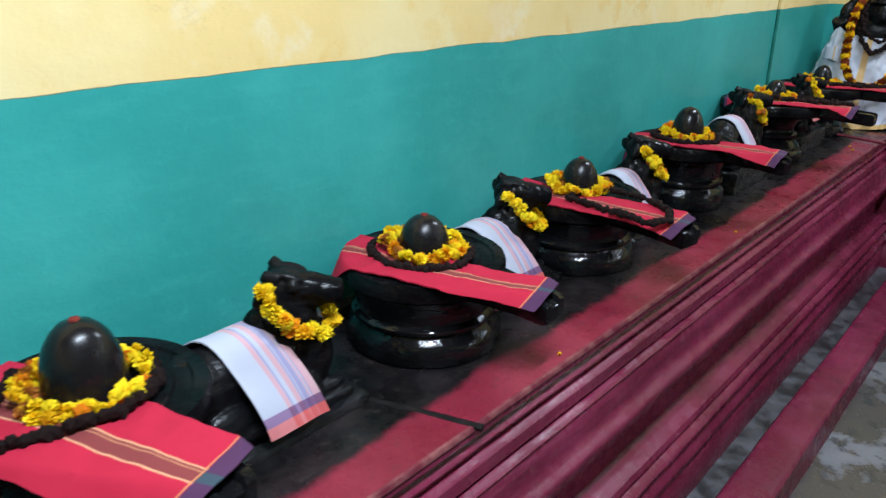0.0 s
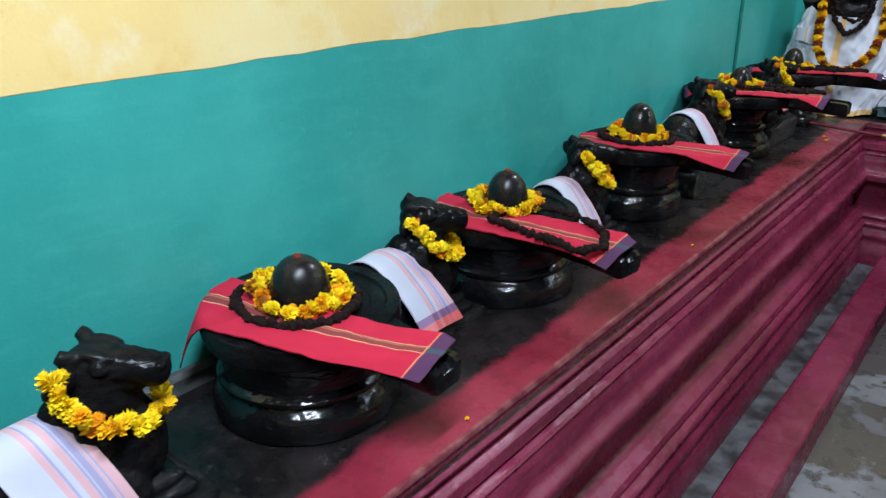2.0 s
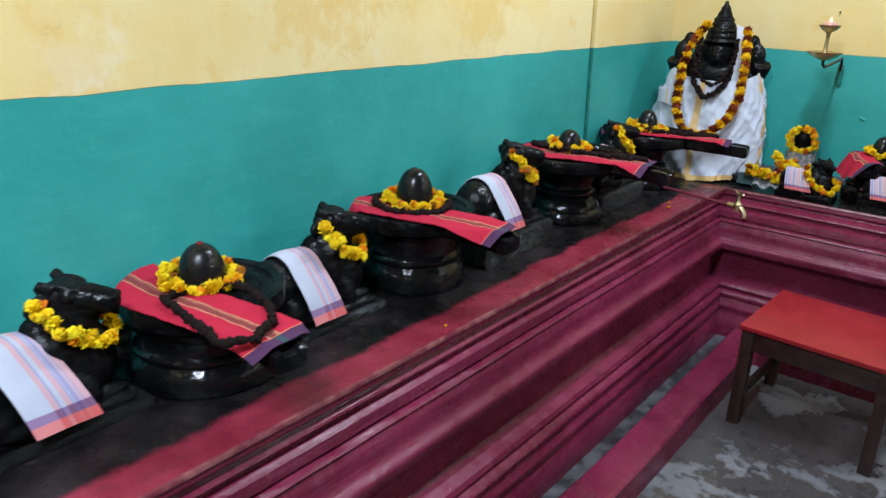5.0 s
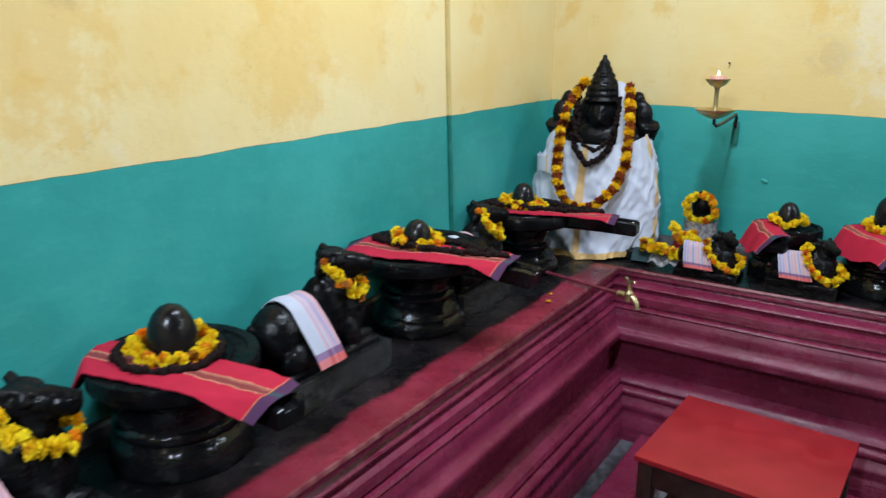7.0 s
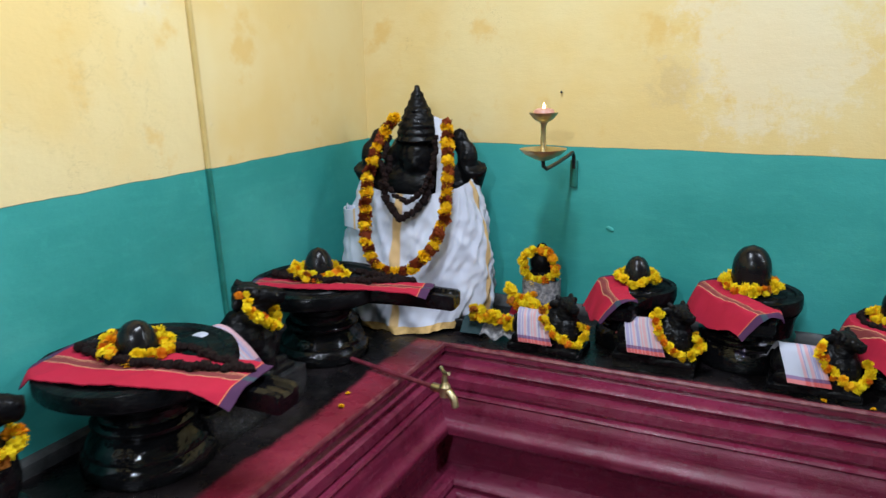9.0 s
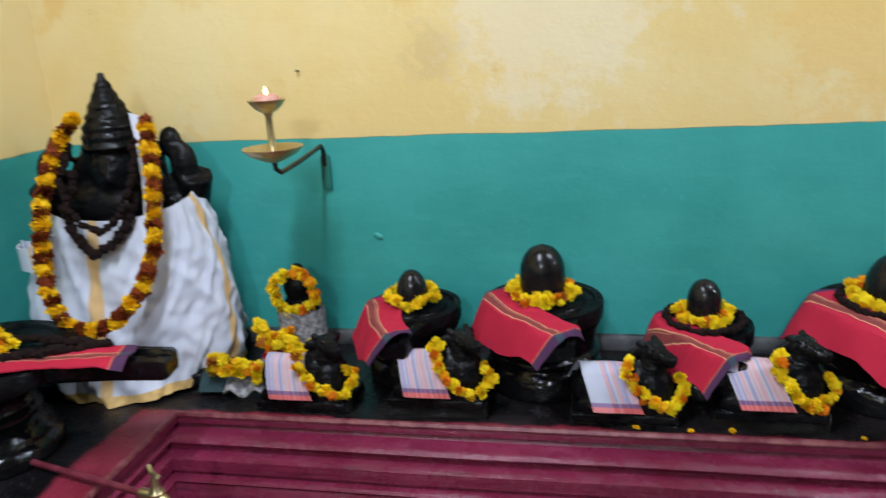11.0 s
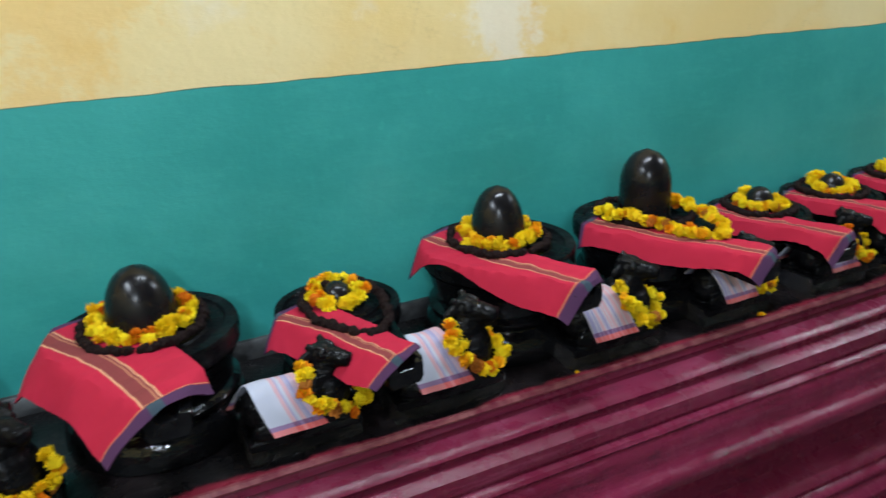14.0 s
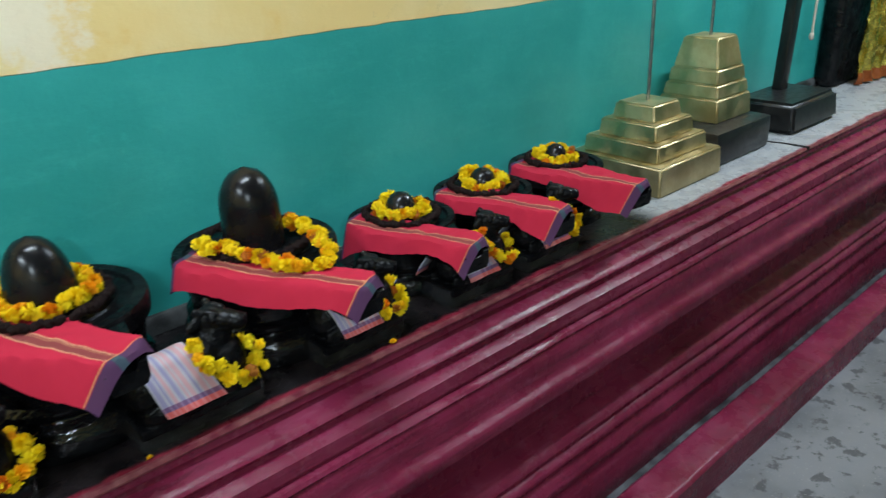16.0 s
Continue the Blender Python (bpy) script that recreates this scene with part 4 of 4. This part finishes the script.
def robe(u, v):
    a = (u - 0.5) * 2 * math.radians(132) - math.pi / 2
    t = 1 - v
    w = 0.205 + 0.078 * math.sin(min(1.0, t * 1.8) * math.pi / 2) - 0.045 * t * t + 0.30 * t * t * max(0.0, 0.36 - u)
    d = 0.125 + 0.100 * t

    def pleat(q, slant, seed):
        """Sharp-crested folds running down and across."""
        return 0.5 - abs(noise.noise(Vector((u * q + v * slant, v * 1.3, seed)))) * 1.7

    fold = 0.030 * noise.noise(Vector((u * 6.5, v * 2.6, 0.4))) * (0.35 + t)
    fold += 0.022 * pleat(11, 3.6, 3.1) * (0.4 + t) + 0.011 * pleat(24, -5.0, 7.4) * (0.5 + 0.6 * t)
    fold += 0.005 * noise.noise(Vector((u * 44, v * 16, 1.7)))
    z = 0.010 + 0.475 * v + 0.055 * v * (1 - math.cos(a + math.pi / 2))
    return ((w + fold) * math.cos(a), (d + fold) * math.sin(a) - 0.01, z + 0.008 * math.sin(11 * u) * t)


sheet(bm, 190, 70, lambda u, v: robe(u, 0.05 + 0.95 * v), 0.004)
wrap = thing("white_robe", at, "creased white cotton dhoti with gold border wrapped round the deity", "cloth")
part("drape", bm, DHOTI, wrap)
bm = bmesh.new()
sheet(bm, 190, 5, lambda u, v: robe(u, 0.05 * v), 0.004)
part("hem", bm, GOLD_BORDER, wrap, "woven gold border")
bm = bmesh.new()
sheet(bm, 8, 24, lambda u, v: (0.062 + 0.042 * u + 0.02 * math.sin(3 * v), -0.125 + 0.02 * u + 0.10 * v, 0.33 + 0.42 * v - 0.02 * u), 0.004)
single("shoulder_cloth", bm, DHOTI, at, "folded white cotton strip hanging over the deity's shoulder", "cloth")
for s in (-1,):
    bm = bmesh.new()
    sheet(bm, 20, 8, lambda u, v: (s * (0.20 + (0.05 + 0.01 * math.sin(15 * u)) * math.cos(2 * math.pi * u)), -0.10 + 0.05 * math.sin(2 * math.pi * u), 0.35 + 0.09 * v + 0.014 * math.sin(9 * u + 3 * v)), 0.004)
    single("armlet_cloth", bm, DHOTI, at, "white cotton band knotted round the deity's arm", "cloth")
loop = [(-0.072, -0.05, 0.745), (-0.100, -0.075, 0.705), (-0.135, -0.10, 0.63), (-0.150, -0.155, 0.54), (-0.150, -0.20, 0.42), (-0.140, -0.235, 0.33), (-0.110, -0.265, 0.27), (-0.04, -0.29, 0.235), (0.04, -0.285, 0.255), (0.105, -0.255, 0.33), (0.135, -0.215, 0.42), (0.138, -0.16, 0.54), (0.128, -0.10, 0.66), (0.115, -0.05, 0.755)]
fine = []
for a, b in zip(loop, loop[1:]):
    fine += [Vector(a).lerp(Vector(b), k / 4) for k in range(4)]
garland(at, fine, "long garland of alternating yellow and maroon flowers on the deity", 0.0195, 0.0055, 7, [GOLD_BLOOMS, DARK_BLOOMS], False, 0.0150, 3)
bead_string(at, [(-0.085, -0.085, 0.60), (-0.10, -0.135, 0.52), (-0.075, -0.165, 0.455), (-0.02, -0.185, 0.405), (0.045, -0.165, 0.455), (0.075, -0.135, 0.52), (0.07, -0.085, 0.60)], "heavy dark seed-bead necklace on the deity's chest", 0.014, False)
bead_string(at, [(-0.085, -0.075, 0.68), (-0.105, -0.12, 0.60), (-0.085, -0.155, 0.53), (-0.04, -0.18, 0.485), (0.0, -0.19, 0.465), (0.045, -0.18, 0.50), (0.08, -0.15, 0.57), (0.085, -0.10, 0.64), (0.08, -0.075, 0.68)], "heavy dark seed-bead necklace on the deity's chest", 0.0105, False)

# small figure beside the deity
at = pose(0.793, -0.13, LEDGE, 0, 0, 5)
bm = bmesh.new()
add_box(bm, -0.075, 0.075, -0.06, 0.06, 0.0, 0.03, 0.006)
add_ball(bm, (0, 0, 0.09), (0.062, 0.052, 0.08))
add_ball(bm, (0, 0, 0.16), (0.055, 0.042, 0.055))
add_ball(bm, (0, 0, 0.230), (0.046, 0.040, 0.050))
add_ball(bm, (0, 0, 0.275), (0.022, 0.022, 0.025))
ob = new("small_statue", blended("small_statue", bm, 0.006, STATUE_STONE))
ob.matrix_world = at
tagged(ob, "small black stone figure half hidden by garlands", "statue")
garland(at, [(0.060 * math.cos(k * 0.3), -0.05, 0.228 + 0.060 * math.sin(k * 0.3)) for k in range(21)], "yellow marigold garland ringed round the small figure's head", 0.0150, 0.010, 31, gap=0.0145, rows=2)
bm = bmesh.new()
sheet(bm, 20, 10, lambda u, v: (0.070 * math.cos(math.pi * (1 + u)), 0.07 * math.sin(math.pi * (1 + u)), 0.06 + 0.11 * v + 0.004 * math.sin(20 * u)), 0.003)
single("check_cloth", bm, STRIPED_GREY, at, "grey checked cotton cloth wrapped round the small figure", "cloth")
bm = bmesh.new()
sheet(bm, 10, 10, lambda u, v: (-0.09 + 0.15 * u, -0.21 + 0.13 * v, 0.02 + 0.07 * v * (1 - 0.3 * u) + 0.006 * math.sin(9 * u + 4 * v)), 0.003)
single("red_cloth", bm, RED, at, "small folded crimson cloth before the small figure", "cloth")
garland(at, [(-0.085 + 0.021 * k, -0.110 - 0.030 * (k % 3) / 2, 0.150 - 0.011 * k - 0.022 * (k % 3) / 2) for k in range(9)], "thick yellow marigold garland over the small red cloth", 0.0155, 0.020, 32, None, False, 0.0105, 4)
bm = bmesh.new()
sheet(bm, 18, 8, lambda u, v: (-0.16 + 0.16 * u, -0.25 + 0.09 * v, 0.018 + 0.012 * math.sin(14 * u) + 0.045 * v), 0.003)
single("check_cloth", bm, STRIPED_GREY, at, "crumpled grey striped cotton cloth on the plinth", "cloth")
garland(at, [(-0.185 + 0.020 * k, -0.205 - 0.012 * (k % 2), 0.088 - 0.004 * k) for k in range(11)], "heap of yellow marigolds on striped cloth", 0.0155, 0.021, 33, None, False, 0.011, 4)
bm = bmesh.new()
sheet(bm, 10, 8, lambda u, v: (-0.235 + 0.085 * u, -0.235 + 0.09 * v, 0.016 + 0.018 * math.sin(3.1 * v) + 0.035 * v), 0.004)
single("green_cloth", bm, GREEN_CLOTH, at, "small dark green folded cloth with white edge", "cloth")

# oil lamp on a wall bracket
lamp = thing("wall_oil_lamp", pose(0.845, -0.30, 1.335), "brass oil lamp with lit wick on an iron wall bracket", "oil lamp")
bm = bmesh.new()
add_lathe(bm, [(0.012, -0.026), (0.03, -0.020), (0.058, -0.006), (0.074, 0.008), (0.076, 0.012), (0.070, 0.011), (0.052, -0.002), (0.02, -0.010), (0.012, -0.010)], 36)
part("drip_dish", bm, BRASS, lamp)
bm = bmesh.new()
add_lathe(bm, [(0.014, -0.012), (0.010, 0.0), (0.0085, 0.05), (0.0085, 0.085), (0.014, 0.10)], 20)
part("stem", bm, BRASS, lamp)
bm = bmesh.new()
add_lathe(bm, [(0.012, 0.096), (0.030, 0.106), (0.044, 0.122), (0.047, 0.128), (0.042, 0.126), (0.026, 0.114), (0.004, 0.110)], 32)
part("oil_cup", bm, BRASS, lamp)
bm = bmesh.new()
add_lathe(bm, [(0.028, 0.116), (0.034, 0.128), (0.030, 0.137), (0.018, 0.142), (0.008, 0.141)], 20)
part("wax", bm, GHEE, lamp, "pinkish melted lamp fat")
bm = bmesh.new()
add_lathe(bm, [(0.002, 0.138), (0.0042, 0.142), (0.0045, 0.147), (0.0025, 0.154), (0.0008, 0.160)], 12)
part("flame", bm, FLAME, lamp)
bm = bmesh.new()
add_tube(bm, [(0, 0, -0.02), (0.0, 0.004, -0.045), (0.006, 0.02, -0.056), (0.015, 0.10, -0.048), (0.02, 0.2, -0.038), (0.022, 0.27, -0.03), (0.022, 0.285, -0.045), (0.022, 0.29, -0.09)], 0.0065, 8)
part("bracket", bm, IRON, lamp, "bent black iron bracket rod")
bm = bmesh.new()
add_box(bm, 0.008, 0.036, 0.288, 0.299, -0.16, -0.06, 0.003)
part("wall_plate", bm, PIPE, lamp, "green-painted wall plate")

# nail and painted-over wall plugs
bm = bmesh.new()
add_tube(bm, [(0, 0.004, 0), (0, -0.012, 0.002)], 0.002, 8)
add_lathe(bm, [(0.002, 0), (0.004, 0.0005), (0.004, 0.002), (0.002, 0.003)], 10, Matrix.Translation((0, -0.012, 0.002)) @ Euler((radians(90), 0, 0)).to_matrix().to_4x4())
single("wall_nail", bm, IRON, pose(0.815, 0, 1.512), "small rusty nail driven into the yellow wall", "nail")
bm = bmesh.new()
add_ball(bm, (0, 0, 0), (0.015, 0.004, 0.009), (0, 20, 0), 12)
for v in bm.verts:
    v.co += v.co.normalized() * 0.003 * noise.noise(v.co * 90)
single("wall_plug", bm, WALL_N, pose(1.005, -0.002, 1.03), "painted-over plug on the sea-green dado", "wall plug")

# vertical conduit on the west wall
bm = bmesh.new()
add_tube(bm, [(0.006, -0.925 - 0.035 * (z - 1.33), z) for z in (1.33, 2.0, 2.6, 3.19)], 0.009, 8)
single("conduit_upper", bm, plain("yellow_painted_pipe", (0.55, 0.40, 0.14), (0.66, 0.50, 0.2), 0.5), Matrix(), "thin yellow-painted conduit on the wall", "pipe", kind="structure")
bm = bmesh.new()
add_tube(bm, [(0.006, -0.925 + 0.045 * (1.33 - z), z) for z in (0.692, 0.9, 1.1, 1.33)], 0.009, 8)
single("conduit_lower", bm, PIPE, Matrix(), "thin green-painted conduit on the wall", "pipe", kind="structure")

# brass tap over the inner corner
tap = thing("water_tap", pose(0.735, -0.835, LEDGE, 0, 0, -14), "old brass bib tap on a pipe at the plinth corner", "tap")
bm = bmesh.new()
add_tube(bm, [(-0.40, 0.0, 0.016), (-0.2, 0.0, 0.016), (-0.03, 0.0, 0.016)], 0.0075, 10)
part("pipe", bm, plain("maroon_painted_pipe", (0.10, 0.012, 0.02), (0.2, 0.03, 0.05), 0.4), tap, "red-painted water pipe")
bm = bmesh.new()
add_tube(bm, [(-0.045, 0, 0.016), (0.0, 0, 0.018), (0.018, 0, 0.014), (0.032, 0, 0.0), (0.038, 0, -0.024)], lambda s: 0.013 - 0.002 * s, 12)
add_lathe(bm, [(0.016, 0.0), (0.017, 0.03), (0.012, 0.036), (0.009, 0.05), (0.007, 0.066)], 16)
part("body", bm, BRASS, tap)
bm = bmesh.new()
add_tube(bm, [(-0.024, 0.012, 0.080), (-0.01, 0.004, 0.072), (0.01, -0.004, 0.072), (0.026, -0.012, 0.080)], 0.0055, 8)
part("handle", bm, BRASS, tap)

# red stool
stool = thing("stool", pose(1.254, -1.172, 0, 0, 0, -3), "low wooden stool with a red top and dark varnished legs", "stool")
bm = bmesh.new()
add_box(bm, -0.266, 0.266, -0.240, 0.240, 0.402, 0.42, 0.004)
part("seat", bm, STOOL_RED, stool, "red laminate stool top")
for sx in (-1, 1):
    for sy in (-1, 1):
        bm = bmesh.new()
        add_box(bm, sx * 0.235 - 0.022, sx * 0.235 + 0.022, sy * 0.205 - 0.022, sy * 0.205 + 0.022, 0.0, 0.402, 0.003)
        part("leg", bm, DARK_WOOD, stool)
for s in (-1, 1):
    bm = bmesh.new()
    add_box(bm, -0.213, 0.213, s * 0.21 - 0.009, s * 0.21 + 0.009, 0.318, 0.400, 0.002)
    part("apron", bm, DARK_WOOD, stool)
    bm = bmesh.new()
    add_box(bm, s * 0.24 - 0.009, s * 0.24 + 0.009, -0.183, 0.183, 0.318, 0.400, 0.002)
    part("apron", bm, DARK_WOOD, stool)
    bm = bmesh.new()
    add_box(bm, s * 0.235 - 0.011, s * 0.235 + 0.011, -0.183, 0.183, 0.10, 0.135, 0.002)
    part("stretcher", bm, DARK_WOOD, stool)


def stepped_base(x, y, z0, tiers, material, label, turn=0):
    ob = thing("stepped_brass_base", pose(x, y, z0, 0, 0, turn), label, "brass base", "brass stand bases")
    z = 0.0
    for half, up, high in tiers:
        bm = bmesh.new()
        b = bmesh.new()
        bmesh.ops.create_cube(b, size=1)
        for v in b.verts:
            r = half if v.co.z < 0 else up
            v.co = Vector((math.copysign(r, v.co.x), math.copysign(r, v.co.y), z + (high if v.co.z > 0 else 0)))
        bmesh.ops.bevel(b, geom=b.edges[:], offset=0.006, segments=3, affect="EDGES")
        merge(bm, b)
        part("tier", bm, material, ob)
        z += high - 0.001
    return ob, z


def rod_on(ob, z, length, radius, material, lean=(0.0, 0.0)):
    bm = bmesh.new()
    add_tube(bm, [(0, 0, z - 0.005), (lean[0] / 2, lean[1] / 2, z + length / 2), (lean[0], lean[1], z + length)], radius, 10)
    part("pole", bm, material, ob, "thin upright metal pole")


ob, z = stepped_base(5.058, -0.180, LEDGE, [(0.192, 0.188, 0.098), (0.152, 0.147, 0.058), (0.117, 0.111, 0.058), (0.086, 0.076, 0.056)], DULL_BRASS, "four-tiered tarnished brass stand base with a thin pole")
rod_on(ob, z, 1.5, 0.006, STEEL)
bm = bmesh.new()
add_box(bm, -0.200, 0.200, -0.165, 0.160, 0.0, 0.128, 0.022)
single("black_plinth_block", bm, IRON, pose(5.465, -0.180, LEDGE), "black painted stone block under a brass base", "block", "black blocks")
ob, z = stepped_base(5.510, -0.140, LEDGE + 0.128, [(0.128, 0.121, 0.085), (0.116, 0.109, 0.050), (0.104, 0.098, 0.055), (0.093, 0.070, 0.112)], DULL_BRASS, "tall four-tiered tarnished brass stand base on a black block")
rod_on(ob, z, 1.3, 0.006, STEEL)
post = thing("black_post_stand", pose(6.055, -0.215, LEDGE), "tall black painted post leaning a little on a square block", "post")
bm = bmesh.new()
b = bmesh.new()
bmesh.ops.create_cube(b, size=1)
for v in b.verts:
    top = v.co.z > 0
    v.co = Vector((math.copysign(0.205 if top else 0.218, v.co.x), math.copysign(0.130 if top else 0.142, v.co.y), 0.125 if top else 0.0))
bmesh.ops.bevel(b, geom=b.edges[:], offset=0.018, segments=3, affect="EDGES")
merge(bm, b)
part("base", bm, IRON, post)
bm = bmesh.new()
add_box(bm, -0.03, 0.03, -0.022, 0.022, -0.012, 1.55, 0.004, Matrix.Translation((0.06, 0.06, 0.125)) @ Euler((0, radians(4.5), 0)).to_matrix().to_4x4())
part("pole", bm, IRON, post)

# far end of the shelf: a draped dark figure and a hanging cord
bm = bmesh.new()
add_box(bm, -0.27, 0.27, -0.05, 0.05, 0.0, 0.9, 0.03)
add_ball(bm, (0.02, 0, 0.9), (0.2, 0.05, 0.16))
ob = new("dark_statue", blended("dark_statue", bm, 0.015, STATUE_STONE))
ob.matrix_world = pose(7.08, -0.062, LEDGE)
tagged(ob, "dark stone slab figure behind gold cloth at the shelf's end", "statue")
cloth = thing("gold_cloth", pose(7.10, -0.09, LEDGE), "shiny gold brocade cloth with rust hem over the dark figure", "cloth")


def brocade(u, v):
    crease = 0.020 * noise.noise(Vector((u * 9, v * 7, 2.0))) + 0.010 * noise.noise(Vector((u * 24, v * 16, 6.0)))
    return (-0.16 + 0.40 * u + 0.05 * v * (1 - u), -0.075 - 0.05 * u - 0.014 * math.sin(26 * u + 2 * v) * (1.3 - v) + crease, 0.01 + 0.80 * v)


bm = bmesh.new()
sheet(bm, 70, 50, lambda u, v: brocade(u, 0.07 + 0.93 * v), 0.004)
part("brocade", bm, GOLD_SILK, cloth)
bm = bmesh.new()
sheet(bm, 70, 8, lambda u, v: brocade(u, 0.07 * v), 0.004)
part("hem", bm, RUST_HEM, cloth, "rust-red hem band")
bm = bmesh.new()
add_tube(bm, [(0, 0, 0.0), (0.004, 0, 0.3), (0.0, 0, 0.9), (0.002, 0, 2.0)], 0.006, 8)
add_ball(bm, (0, 0, -0.01), (0.012, 0.012, 0.02))
single("hanging_cord", bm, plain("pale_cord", (0.5, 0.42, 0.34), (0.62, 0.5, 0.42), 0.8), pose(6.62, -0.05, 0.98), "thin pale cord hanging by the wall", "cord")

# joints across the shelf
for a, b in (((0.30, -4.16), (0.575, -4.066)), ((5.71, -0.30), (5.725, -0.474))):
    bm = bmesh.new()
    add_tube(bm, [(*a, LEDGE - 0.003), ((a[0] + b[0]) / 2 + 0.01, (a[1] + b[1]) / 2 + 0.008, LEDGE - 0.003), (*b, LEDGE - 0.001)], 0.008, 6)
    single("shelf_joint", bm, JOINT_FILL, Matrix(), "dark filled joint across the plinth top", "joint", kind="structure")

# petals fallen on the shelf
petal = blossom_mesh("fallen_petal", YELLOW_FLOWER, 9)
for k, (x, y, s) in enumerate(((0.50, -1.02, 0.010), (0.47, -0.94, 0.008), (0.52, -2.60, 0.006), (1.72, -0.448, 0.009), (1.84, -0.452, 0.008), (1.93, -0.446, 0.010), (2.20, -0.45, 0.007), (3.70, -0.452, 0.010), (3.15, -0.45, 0.006), (0.53, -3.72, 0.006))):
    ob = new("fallen_petal", petal)
    ob.matrix_world = pose(x, y, LEDGE + s * 0.55, 0, 0, 50 * k) @ Matrix.Diagonal((s, s * 0.8, s * 0.6, 1))
    tagged(ob, "loose yellow marigold petals lying on the plinth edge", "petal", "fallen petals")
